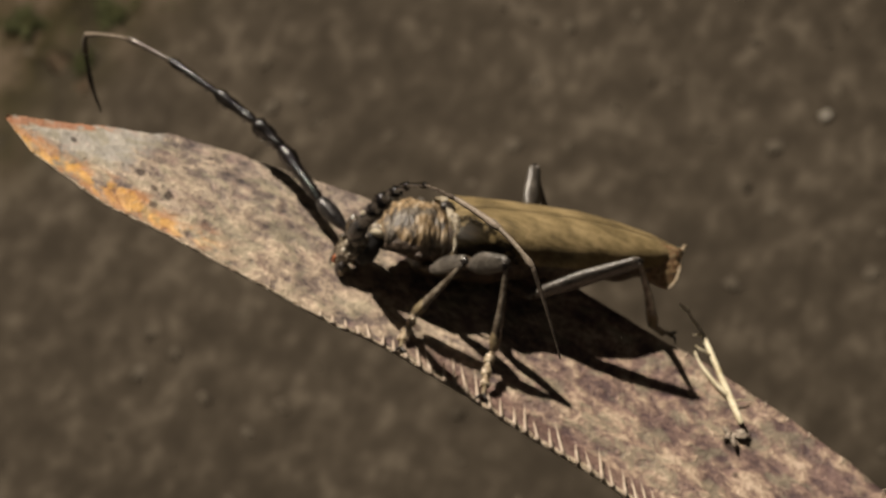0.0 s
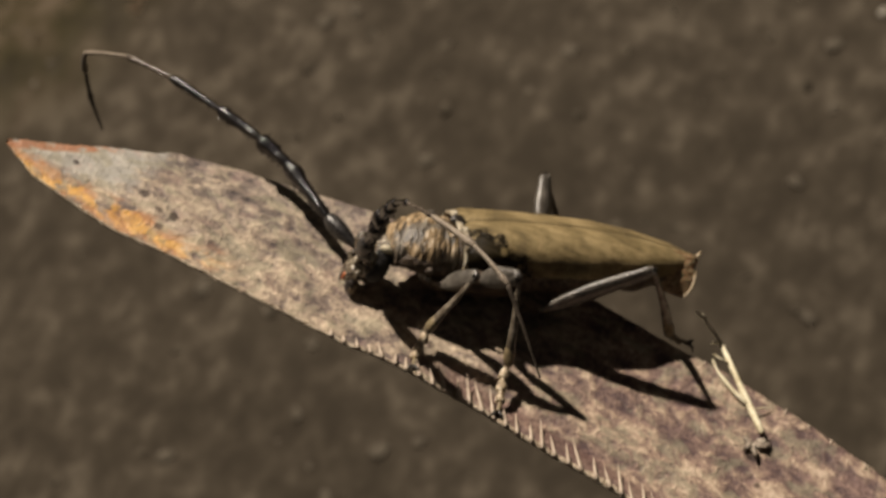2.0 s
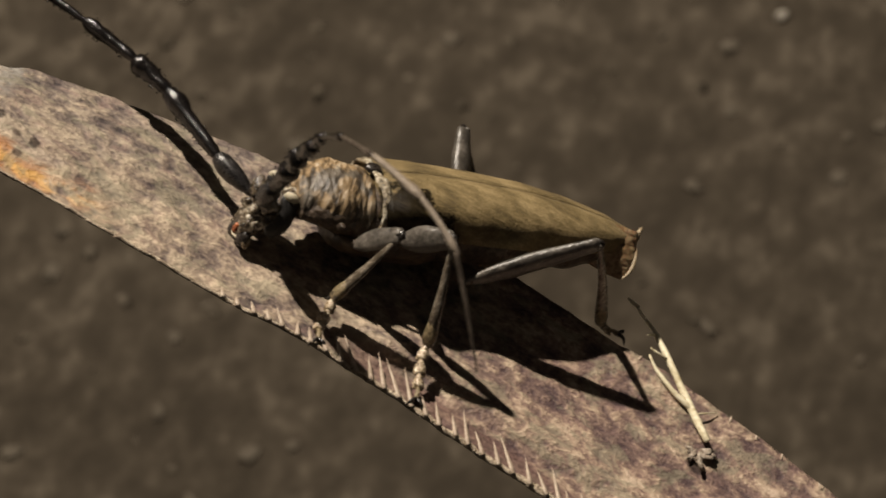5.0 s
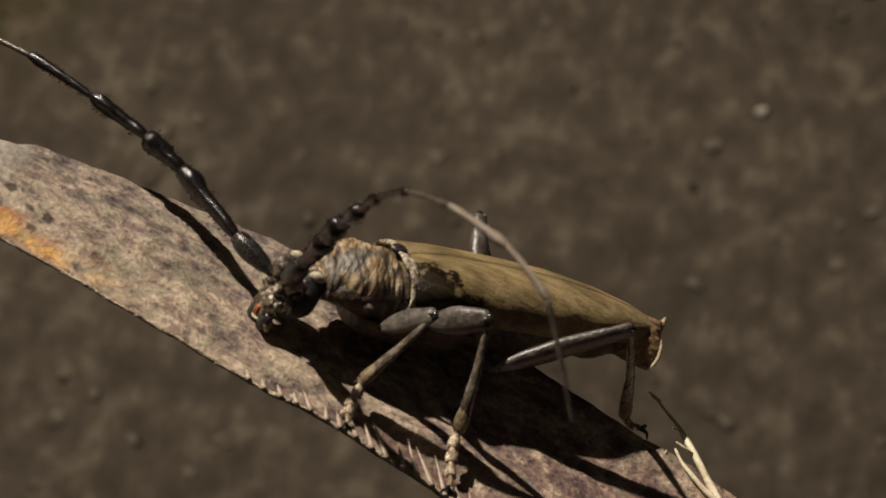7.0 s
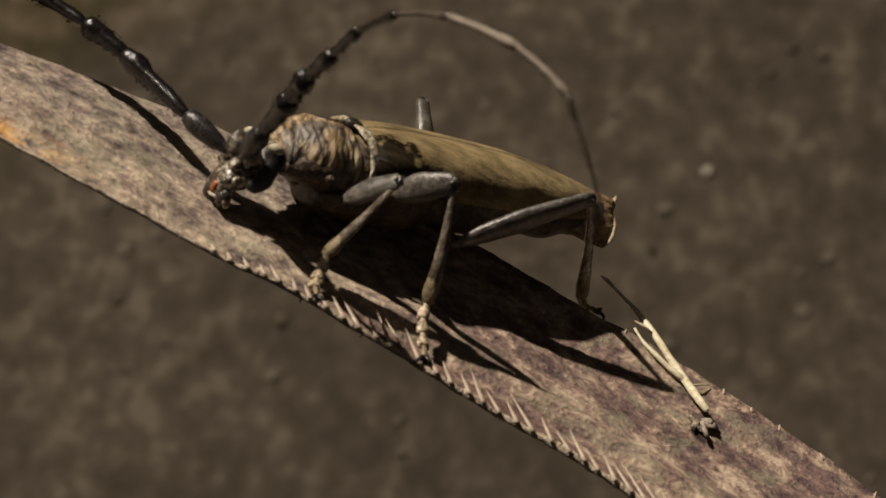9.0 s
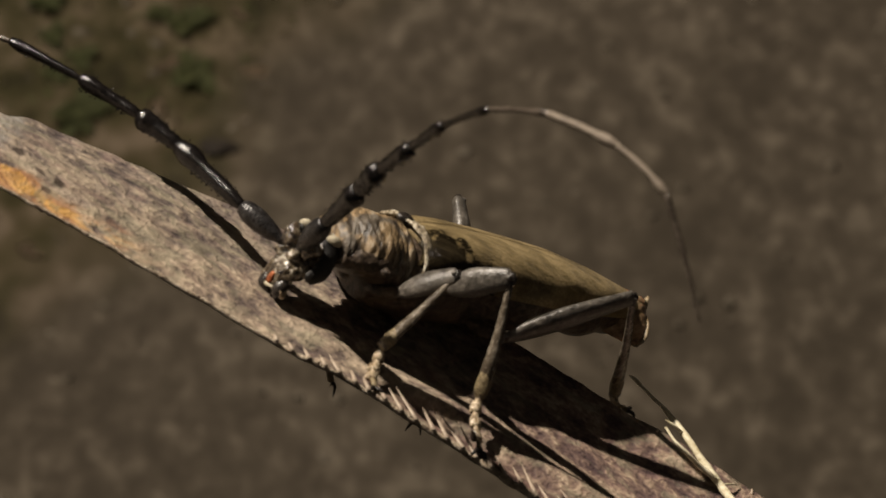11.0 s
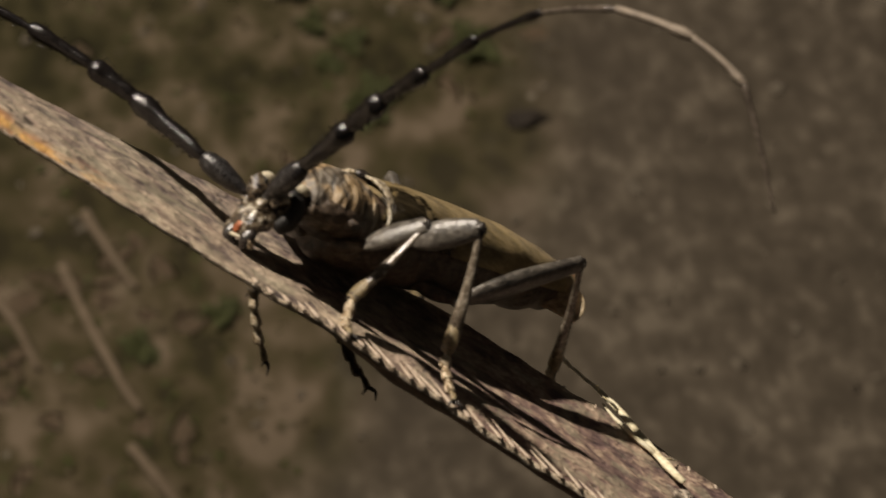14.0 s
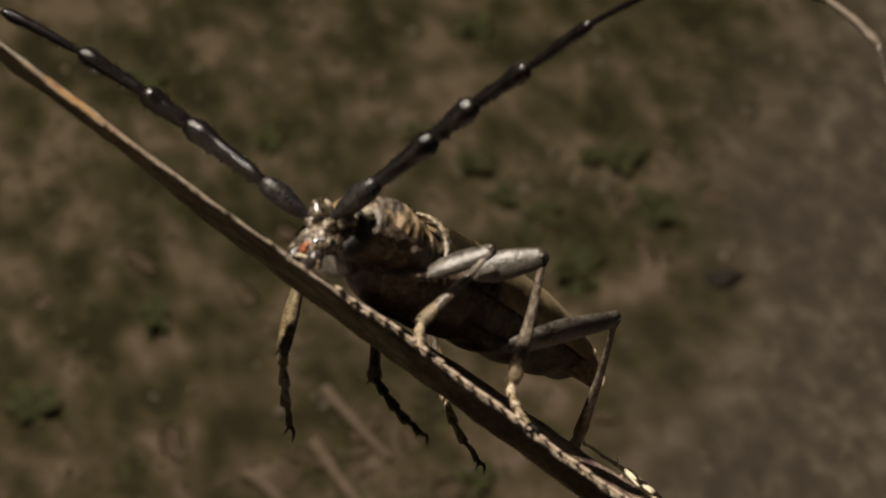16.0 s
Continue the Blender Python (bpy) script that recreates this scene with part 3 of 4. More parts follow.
# ---------------------------------------------------------------- the held leaf
NEAR_EDGE = [(5.85, -0.22, -0.03), (5.35, 0.10, -0.08), (4.7, 0.27, -0.13), (4.2, 0.36, -0.15), (3.2, 0.40, -0.18), (2.0, 0.51, -0.18), (1.1, 0.60, -0.18), (0.0, 0.63, -0.20),
             (-1.2, 0.80, -0.24), (-2.7, 1.10, -0.24), (-3.4, 1.26, -0.24), (-4.5, 1.62, -0.24), (-7.0, 2.6, -0.2), (-10.0, 4.0, -0.2), (-14.0, 6.0, -0.2)]
FAR_EDGE = [(5.85, -0.28, -0.03), (5.24, -0.68, -0.12), (4.5, -1.14, -0.20), (3.9, -1.44, -0.22), (3.1, -1.66, -0.22), (2.6, -1.70, -0.20), (1.4, -1.84, -0.16), (-1.9, -1.84, -0.05),
            (-3.1, -1.60, -0.03), (-3.8, -1.50, -0.03), (-4.5, -1.34, -0.03), (-5.2, -1.17, -0.03), (-6.0, -0.90, -0.03), (-7.0, -0.50, -0.03), (-10.0, 1.0, -0.05), (-14.0, 3.2, -0.08)]


def edge(table, x):
    xs = [-p[0] for p in table]
    return float(np.interp(-x, xs, [p[1] for p in table])), float(np.interp(-x, xs, [p[2] for p in table]))


def leaf_top(x, q):
    """A point of the blade's upper face: x along it, q from -1 (far edge) to 1 (near edge)."""
    (yn, zn), (yf, zf) = edge(NEAR_EDGE, x), edge(FAR_EDGE, x)
    y = yf + (yn - yf) * (q + 1) / 2
    drop = zn if q > 0 else zf
    mid = float(np.interp(x, (-8, -2, 1, 5.8), (-0.24, -0.22, -0.19, -0.06)))
    z = mid + (drop - mid) * abs(q) ** 2
    lip = float(np.interp(x, (-1.0, 0.6), (1, 0)))
    z += lip * (0.05 * math.exp(-(((q - 0.90) / 0.08) ** 2)) - 0.10 * math.exp(-(((q - 0.66) / 0.12) ** 2)) + 0.06 * math.exp(-(((q - 0.42) / 0.10) ** 2)))
    wide = yn - yf
    z += (0.035 * noise.noise(Vector((x * 0.9, y * 2.6, 3))) + 0.018 * noise.noise(Vector((x * 3.5, y * 8, 9)))) * min(1, wide)
    return Vector((x, y, z))


def leaf():
    root = new("leaf_blade")
    tagged(root, "dry lance-shaped leaf blade, tan and mottled, with a spiny margin", "leaf")
    bm = bmesh.new()
    n, m = 250, 26
    xs = [5.84 - 19.8 * (i / n) ** 1.15 for i in range(n + 1)]
    top, low = [], []
    for x in xs:
        rag = 0.02 * noise.noise(Vector((x * 7, 0, 1))) + 0.012 * noise.noise(Vector((x * 19, 5, 1)))
        thick = 0.02 + 0.19 * min(1, (5.86 - x) / 5)
        row, under = [], []
        for k in range(m + 1):
            q = -1 + 2 * k / m
            p = leaf_top(x, q)
            p.y += rag * (1 if q > 0.9 else -1 if q < -0.9 else 0)
            row.append(p)
            under.append(p - Vector((0, 0, thick * ((0.10 if q > 0 else 0.20) + (0.90 if q > 0 else 0.80) * (1 - abs(q)) ** 0.8))))
        top.append(row)
        low.append(under)
    loft(bm, [a + b[::-1] for a, b in zip(top, low)])
    part("blade", bm, LEAF, root)
    bm = bmesh.new()
    crust = [leaf_top(0.7 - 9.4 * i / 220, 0.985) + Vector((0, 0.012, 0.01)) for i in range(221)]
    tube(bm, crust, [0.012, 0.030, 0.034, 0.036, 0.036, 0.036, 0.036], 9, 0.7, rough=0.9)
    part("rim_crust", bm, CRUST, root, "pale crusty spiny rim of the leaf")
    bm = bmesh.new()
    crust = [leaf_top(0.6 + 5.0 * i / 150, 0.99) + Vector((0, 0.006, 0.008)) for i in range(151)]
    tube(bm, crust, [0.026, 0.018, 0.015, 0.012, 0.009, 0.005], 7, 0.8, rough=0.9, seed=4)
    part("rim_crust", bm, CRUST, root, "pale crusty spiny rim of the leaf")
    rng = random.Random(11)
    # spines of the near margin: long ones towards the base, short teeth towards the tip
    x = 1.1
    while x > -8.5:
        p = leaf_top(x, 0.985) + Vector((0, 0.01, 0.0))
        ln = rng.uniform(0.26, 0.52) * min(1.0, max(0.16, 0.55 + 0.45 * (0.2 - x)))
        way = Vector((0.36 + rng.uniform(-0.14, 0.14), -0.95, rng.uniform(-0.03, 0.04))).normalized()
        bm = bmesh.new()
        p.z += 0.05
        path = [p - way * 0.04, p + way * ln * 0.35, p + way * ln * 0.7, p + way * ln]
        tube(bm, curve(path, 7), [0.030, 0.022, 0.012, 0.002], 7, 0.6, (0.0, 0.1, 1.0))
        part("spine", bm, SPINE, root)
        x -= rng.uniform(0.15, 0.22)
    x = 0.5
    while x < 4.6:
        p = leaf_top(x, 0.99)
        ln = rng.uniform(0.03, 0.10)
        way = Vector((0.75, 0.5 + rng.uniform(-0.3, 0.3), 0.25)).normalized()
        bm = bmesh.new()
        tube(bm, curve([p - way * 0.03, p + way * ln * 0.5, p + way * ln], 4), [0.024, 0.015, 0.004], 6)
        part("tooth", bm, SPINE, root)
        x += rng.uniform(0.07, 0.42)
    x = -3.6
    while x > -8.5:
        p = leaf_top(x, -0.985)
        ln = rng.uniform(0.02, 0.06)
        way = Vector((rng.uniform(-0.2, 0.7), -0.8, rng.uniform(0.1, 0.5))).normalized()
        bm = bmesh.new()
        tube(bm, curve([p - way * 0.04, p + way * ln * 0.5, p + way * ln], 4), [0.02, 0.012, 0.003], 6)
        part("tooth", bm, SPINE, root)
        x -= rng.uniform(0.25, 0.75)
    return root


def straw():
    root = new("straw")
    tagged(root, "bleached forked wisp of straw caught on the leaf's edge", "straw")
    bm = bmesh.new()
    tube(bm, curve([(-4.56, -0.74, -0.06), (-4.25, -1.18, -0.03), (-3.93, -1.60, 0.04), (-3.70, -1.95, 0.05), (-3.56, -2.12, 0.04)], 18), [0.040, 0.048, 0.038, 0.026, 0.015], 8, 0.6, rough=0.4)
    part("stem", bm, STRAW, root)
    bm = bmesh.new()
    tube(bm, curve([(-4.30, -1.10, -0.04), (-4.02, -1.24, -0.02), (-3.80, -1.42, 0.0), (-3.68, -1.56, 0.03)], 12), [0.034, 0.03, 0.022, 0.012], 7, 0.6, rough=0.4)
    part("fork", bm, STRAW, root)
    for a, b, r in (((-3.62, -2.05, 0.04), (-3.40, -2.34, 0.02), 0.018), ((-3.72, -1.92, 0.05), (-3.58, -1.75, 0.12), 0.012), ((-3.90, -1.62, 0.04), (-3.66, -1.62, 0.08), 0.016),
                    ((-3.46, -2.27, 0.03), (-3.30, -2.30, 0.06), 0.022), ((-4.36, -1.04, -0.04), (-4.62, -1.22, -0.02), 0.012)):
        bm = bmesh.new()
        mid = (Vector(a) + Vector(b)) / 2 + Vector((0.02, 0.03, 0.02))
        tube(bm, curve([a, mid, b], 7), [r, r, r * 0.4], 6)
        part("fibre", bm, STRAW, root)
    rng = random.Random(31)
    for _ in range(7):
        bm = bmesh.new()
        at = Vector((-4.55 + rng.uniform(-0.14, 0.14), -0.54 + rng.uniform(-0.14, 0.14), -0.16 + rng.uniform(0, 0.06)))
        turn = Euler((rng.uniform(-0.5, 0.5), rng.uniform(-0.5, 0.5), rng.uniform(0, 6.3))).to_matrix()
        blob(bm, at, (rng.uniform(0.06, 0.11), rng.uniform(0.03, 0.06), 0.02), turn, rng.random() * 40, 0.9, 2)
        part("husk", bm, HUSK, root, "crumpled grey-brown husk")
    return root


# ---------------------------------------------------------------- the beetle
ALONG = Vector((0.8921, 0.4514, -0.0215)).normalized()
ACROSS = Vector((-ALONG.y, ALONG.x, 0)).normalized()
UP = ALONG.cross(ACROSS)
HUB = Vector((0.1, -1.05, 0.3))
TAIL_LIFT = Vector((0.03, 0.24, 0.20))


def on_body(u, v, w):
    """From the beetle's own axes (forward, to its left, up; cm) to the leaf's."""
    lean, mid = radians(18), 0.12
    c, s = math.cos(lean), math.sin(lean)
    raised = TAIL_LIFT * (max(0.0, -u) / 3.4) ** 1.15
    return HUB + raised + ALONG * u + ACROSS * (v * c - (w - mid) * s) + UP * (mid + v * s + (w - mid) * c)


def table(rows, u):
    us = [r[0] for r in rows]
    return [float(np.interp(u, us, [r[k] for r in rows])) for k in range(1, len(rows[0]))]


def hull(rows, n, sides, bump=None):
    """Body segment from rows of u, half width, top, widest height, bottom, in rising u."""
    rings = []
    for i in range(n):
        u = rows[0][0] + (rows[-1][0] - rows[0][0]) * i / (n - 1)
        a, top, mid, low = table(rows, u)
        ring = []
        for k in range(sides):
            ang = 2 * math.pi * k / sides
            c, s = math.cos(ang), math.sin(ang)
            v = a * math.copysign(abs(s) ** 0.9, s)
            w = mid + (top - mid) * abs(c) ** 0.95 if c > 0 else mid - (mid - low) * abs(c) ** 0.95
            p = on_body(u, v, w)
            if bump:
                p += (p - on_body(u, 0, mid)).normalized() * bump(u, v, w)
            ring.append(p)
        rings.append(ring)
    return loft(bmesh.new(), rings)


ELYTRA_ROWS = [(-3.48, 0.05, 0.27, 0.24), (-3.36, 0.16, 0.29, 0.20), (-3.1, 0.29, 0.39, 0.18), (-2.6, 0.44, 0.50, 0.18), (-2.0, 0.53, 0.59, 0.18), (-1.2, 0.58, 0.63, 0.19),
               (-0.6, 0.60, 0.64, 0.20), (-0.25, 0.60, 0.61, 0.23), (-0.08, 0.55, 0.56, 0.28), (0.0, 0.45, 0.50, 0.32)]


def elytron(root, side):
    rings = []
    n, m = 46, 18
    for i in range(n):
        u = ELYTRA_ROWS[0][0] + (ELYTRA_ROWS[-1][0] - ELYTRA_ROWS[0][0]) * i / (n - 1)
        a, top, rim = table(ELYTRA_ROWS, u)
        ring = []
        for k in range(m + 1):
            ang = (k / m) * radians(96)
            v = side * (0.006 + a * math.sin(ang) ** 0.84)
            w = rim + (top - rim) * max(0.0, math.cos(ang)) ** 0.74 - (0.06 if k == m else 0)
            w -= 0.008 * math.exp(-((v / 0.03) ** 2))
            v += side * 0.010 * noise.noise(Vector((u * 5, k * 0.4, 3))) if 0 < k < m else 0
            p = on_body(u, v, w)
            # bulge of the shoulder
            p += (ACROSS * side + UP * 0.4) * 0.05 * math.exp(-(((u + 0.28) / 0.2) ** 2) - (((k / m) - 0.72) / 0.2) ** 2)
            ring.append(p)
        rings.append(ring)
    bm = loft(bmesh.new(), rings, False)
    bmesh.ops.recalc_face_normals(bm, faces=bm.faces)
    bmesh.ops.solidify(bm, geom=list(bm.faces), thickness=0.03)
    return part("elytron", bm, ELYTRA, root, "olive-tan downy wing case with a dark shoulder patch")


def leg(root, name, coxa, knee, ankle, toes, fat, thin, label="", bend=None, brush=0.3, pad=None):
    """femur > tibia, tarsus pads, claws. All joints in the leaf's axes."""
    coxa, knee, ankle = Vector(coxa), Vector(knee), Vector(ankle)
    lift = Vector((0, 0, 1))
    root_end = Vector(bend) if bend else coxa.lerp(knee, 0.22)
    thigh, shin = knee - root_end, ankle - knee
    plane = thigh.cross(shin).normalized()
    outer = (thigh.normalized() - shin.normalized()).normalized()
    # flat spindle-shaped thigh with a blunt end at the knee
    bm = bmesh.new()
    mid = root_end.lerp(knee, 0.5) + outer * 0.025
    tube(bm, curve([root_end, mid, knee - thigh.normalized() * 0.02], 24), [fat * 0.30, fat * 0.72, fat * 0.96, fat * 1.06, fat * 1.08, fat * 1.02, fat * 0.92, fat * 0.84, fat * 0.74], 18, 0.60, tuple(plane), rough=0.06, seed=coxa.x)
    femur = part("femur", bm, LEG, root, label)
    bm = bmesh.new()
    tube(bm, curve([coxa, coxa.lerp(root_end, 0.6), root_end.lerp(knee, 0.08)], 8), [fat * 0.8, fat * 0.7, fat * 0.42], 10, rough=0.2)
    part("coxa", bm, BELLY, femur, "dark brown hip of the leg")
    # black knee between two cheeks of the thigh, with a pale callus on its bend
    bm = bmesh.new()
    tube(bm, curve([knee - thigh.normalized() * 0.05, knee, knee + shin.normalized() * 0.10], 8), [thin * 0.7, thin * 1.05, thin * 0.95, thin * 0.62], 12, 0.7, tuple(plane))
    part("knee", bm, JAW, femur, "glossy black knee joint")
    for s in (-1, 1):
        bm = bmesh.new()
        blob(bm, knee + plane * s * thin * 0.62 - thigh.normalized() * 0.012, (thin * 0.55, thin * 0.55, thin * 0.55), None, s + 3, 0.2, 2)
        part("knee_cheek", bm, LEG, femur)
    # slim shin, wider and flattened towards the foot
    bm = bmesh.new()
    top = knee + shin.normalized() * 0.05
    tube(bm, curve([top, knee.lerp(ankle, 0.5) + thigh.normalized() * 0.025, ankle], 18), [thin * 0.55, thin * 0.62, thin * 0.74, thin * 0.88, thin * 1.04, thin * 1.20, thin * 1.22], 14, 0.72, tuple(plane), rough=0.10)
    part("tibia", bm, LEG if brush < 0.25 else SHIN, femur)
    bm = bmesh.new()
    tube(bm, curve([knee.lerp(ankle, 1 - brush), knee.lerp(ankle, 1 - brush * 0.5) + thigh.normalized() * 0.008, ankle + shin.normalized() * 0.02], 11), [thin * 0.5, thin * 0.98, thin * 1.20, thin * 1.34, thin * 1.05], 14, 0.78, tuple(plane), rough=0.2)
    part("tibia_brush", bm, BRUSH, femur, "amber hairy end of the shin")
    for s in (-1, 1):
        bm = bmesh.new()
        spur = ankle + plane * s * thin * 0.5
        tube(bm, curve([spur, spur + (shin.normalized() + plane * s * 0.4) * 0.045, spur + (shin.normalized() + plane * s * 0.5) * 0.08], 5), [0.014, 0.010, 0.003], 6)
        part("spur", bm, JAW, femur)
    toes = [Vector(p) for p in toes]
    chain = [ankle, *toes]
    for k, (a, b) in enumerate(zip(chain, chain[1:])):
        bm = bmesh.new()
        way = (b - a).normalized()
        across = way.cross(lift).normalized()
        flat_way = tuple(way.cross(across))
        if k < 3:
            r = thin * (0.92, 0.98, 0.96)[k]
            tube(bm, curve([a, a.lerp(b, 0.55), b], 8), [r * 0.48, r * 0.66, r * 0.92, r * 1.0], 12, 0.8, flat_way)
            for s in (-1, 1):
                tube(bm, curve([a.lerp(b, 0.45) + across * s * r * 0.45, b + across * s * r * 0.75 + way * 0.03], 5), [r * 0.42, r * 0.56, r * 0.40], 9, 0.8, flat_way)
            part("tarsal_pad", bm, pad or TARSUS, femur, "lobed cream pad of the foot" if not pad else "")
        else:
            tube(bm, curve([a, a.lerp(b, 0.5) + lift * 0.02, b], 8), [thin * 0.34, thin * 0.36, thin * 0.46, thin * 0.52], 9)
            part("claw_joint", bm, pad or BRUSH, femur)
    end, way = toes[-1], (toes[-1] - chain[-2]).normalized()
    across = way.cross(lift).normalized()
    for s in (-1, 1):
        bm = bmesh.new()
        tube(bm, curve([end, end + way * 0.07 + across * s * 0.06 + lift * 0.02, end + way * 0.11 + across * s * 0.10 - lift * 0.05], 8), [0.026, 0.020, 0.005], 7)
        part("claw", bm, JAW, femur, "black hooked claw")
    return femur


def antenna(root, joints, label, coats, girth=1.0, scape_end=None):
    """The whole feeler is one part that can turn at its base; its joints are pieces under it."""
    js = [Vector(j) for j in joints]
    base = js[0]
    scape_end = Vector(scape_end) if scape_end else js[0] + (js[1] - js[0]) * 0.36
    bm = bmesh.new()
    tube(bm, curve([base - (scape_end - base) * 0.42, base, base.lerp(scape_end, 0.5), scape_end], 16), [0.045, 0.055, 0.080, 0.096, 0.108, 0.114, 0.114, 0.106, 0.075], 16, rough=0.10)
    feeler = part("antenna", bm, HORN_DUSTY, root, label, pivot=base)
    feeler.location = base * CM
    chain = [scape_end, *js[1:]]
    girths = [0.088, 0.092, 0.070, 0.048, 0.034, 0.025, 0.038, 0.031, 0.024]
    radii = [r * girth for r in girths]
    knots = [1.36, 1.30, 1.26, 1.26, 1.4, 1.4, 1.35, 1.3, 1.0]
    for k, (a, b) in enumerate(zip(chain, chain[1:])):
        before, after = chain[max(0, k - 1)], chain[min(len(chain) - 1, k + 2)]
        bend = ((b - before).normalized() - (after - a).normalized()) * (b - a).length * 0.06 if 0 < k else Vector()
        r = radii[k]
        path = curve([a, a.lerp(b, 0.5) + bend, b], 22)
        swell = knots[k]
        shape = [r * 0.62, r * 0.86, r * 0.90, r * 0.92, r * 1.0, r * 1.06, r * (0.35 + 0.65 * swell), r * swell, r * swell * 0.72] if k < 4 else [r * 0.85, r * 0.9, r * 0.9, r * 0.92, r * 0.95, r, r * swell, r * 0.95]
        if k == len(chain) - 2:
            shape = [r * 1.2, r * 1.0, r * 0.9, r * 0.7, r * 0.4]
        bm = bmesh.new()
        tube(bm, path, shape, 12, rough=0.24 if k < 4 else 0.1, seed=k)
        if k < 4:
            fuzz = random.Random(k * 7 + int(base.x * 100))
            for _ in range(44):
                i = fuzz.randrange(2, 21)
                way = (path[i] - path[i - 1]).normalized()
                out = way.orthogonal()
                out.rotate(Matrix.Rotation(fuzz.uniform(0, 6.3), 3, way))
                rad = float(np.interp(i / 21, np.linspace(0, 1, len(shape)), shape))
                foot = path[i] + out * rad * 0.9
                low = max(0.0, -out.z)
                tube(bm, [foot, foot + (out * 0.8 + way * 0.7) * fuzz.uniform(0.006, 0.012) * (1 + 0.8 * low)], [0.010, 0.003], 4)
        bmesh.ops.translate(bm, verts=bm.verts, vec=-base)
        part("antenna_segment", bm, coats[k], feeler)
    return feeler, base


NEAR_ANTENNA = [(1.125, -0.315, 0.519), (1.085, 0.224, 1.492), (1.101, 0.543, 1.923), (1.071, 0.960, 2.437), (1.071, 1.519, 3.022), (0.968, 2.137, 3.610), (0.680, 2.737, 4.055),
                (0.175, 3.196, 4.257), (-0.294, 3.558, 4.209), (-0.979, 4.036, 3.524)]
FAR_ANTENNA = [(1.375, -0.739, 0.25), (2.455, -1.52, 0.30), (2.915, -1.765, 0.305), (3.575, -2.04, 0.258), (4.336, -2.37, 0.144), (5.03, -2.72, -0.12), (5.61, -2.99, -0.59), (5.585, -3.32, -1.18),
               (5.39, -3.51, -1.83), (5.13, -3.65, -2.38)]


def beetle():
    root = new("longhorn_beetle")
    tagged(root, "olive-brown longhorn beetle with long knotted antennae on a leaf", "beetle")
    # trunk
    part("abdomen", hull([(-3.22, 0.16, 0.30, 0.16, -0.02), (-3.08, 0.26, 0.34, 0.13, -0.14), (-2.8, 0.34, 0.38, 0.11, -0.20), (-2.4, 0.42, 0.44, 0.10, -0.24), (-1.6, 0.51, 0.50, 0.09, -0.30), (-0.8, 0.54, 0.54, 0.08, -0.35), (-0.45, 0.52, 0.52, 0.06, -0.35)], 30, 28,
                           lambda u, v, w: 0.022 * math.cos(u * 2 * math.pi / 0.52) * (1 if w < 0.1 else 0)), BELLY, root, "dark brown ringed belly")
    part("thorax", hull([(-1.1, 0.40, 0.45, 0.05, -0.34), (-0.7, 0.56, 0.52, 0.04, -0.40), (-0.2, 0.56, 0.54, 0.04, -0.40), (0.15, 0.46, 0.48, 0.04, -0.36), (0.3, 0.40, 0.40, 0.04, -0.30)], 20, 28,
                          lambda u, v, w: 0.02 * noise.noise(Vector((u * 4, v * 4, w * 4)))), BELLY, root, "dark brown underside of the thorax")
    part("pronotum", hull([(0.0, 0.42, 0.52, 0.14, -0.22), (0.06, 0.47, 0.57, 0.14, -0.23), (0.2, 0.47, 0.56, 0.15, -0.19), (0.4, 0.51, 0.58, 0.17, -0.07), (0.6, 0.46, 0.53, 0.17, -0.06), (0.72, 0.39, 0.46, 0.16, -0.03), (0.82, 0.36, 0.43, 0.15, 0.0), (0.86, 0.30, 0.36, 0.15, 0.02)],
                            70, 44, lambda u, v, w: 0.006 * math.sin(u * 78 + 6 * noise.noise(Vector((u * 3, v * 6, w * 6)))) * (1 if w > 0 else 0) + 0.020 * noise.noise(Vector((u * 5, v * 5, w * 5 + 5)))),
         PRONOTUM, root, "wrinkled brown and black pronotum")
    # side plates; their dark brown also paints the shade on the pronotum's flanks
    part("shaded_prosternum", hull([(0.02, 0.425, 0.32, 0.12, -0.25), (0.08, 0.485, 0.34, 0.13, -0.26), (0.2, 0.495, 0.35, 0.13, -0.22), (0.4, 0.535, 0.36, 0.15, -0.09), (0.6, 0.49, 0.35, 0.15, -0.03), (0.74, 0.41, 0.32, 0.14, -0.01), (0.84, 0.36, 0.24, 0.11, -0.02)],
                              36, 36, lambda u, v, w: 0.03 * noise.noise(Vector((u * 6, v * 6, w * 6 + 2))) + 0.02 * noise.noise(Vector((u * 15, v * 15, w * 15)))), BELLY, root, "side plates of the neck shield, dark brown that also stands for shade")
    for s in (-1, 1):
        bm = bmesh.new()
        tube(bm, curve([on_body(0.42, 0.40 * s, 0.12), on_body(0.42, 0.52 * s, 0.12), on_body(0.40, 0.58 * s, 0.14)], 8), [0.10, 0.06, 0.015], 10, rough=0.3)
        part("thorn", bm, BELLY, root)
    bm = bmesh.new()
    blob(bm, on_body(-0.02, 0, 0.60), (0.11, 0.09, 0.05), None, 3, 0.2)
    part("scutellum", bm, JAW, root, "small black scutellum")
    for s in (-1, 1):
        bm = bmesh.new()
        tube(bm, curve([on_body(0.0, 0.07 * s, 0.60), on_body(-0.03, 0.24 * s, 0.58), on_body(-0.05, 0.42 * s, 0.47), on_body(-0.05, 0.54 * s, 0.27), on_body(-0.02, 0.55 * s, 0.06), on_body(0.02, 0.50 * s, -0.06)], 22), [0.016, 0.036, 0.030, 0.015, 0.020, 0.012], 10, 2.0, tuple(ALONG), rough=0.5, seed=s)
        part("collar", bm, COLLAR, root, "cream and brown hairy band behind the pronotum")
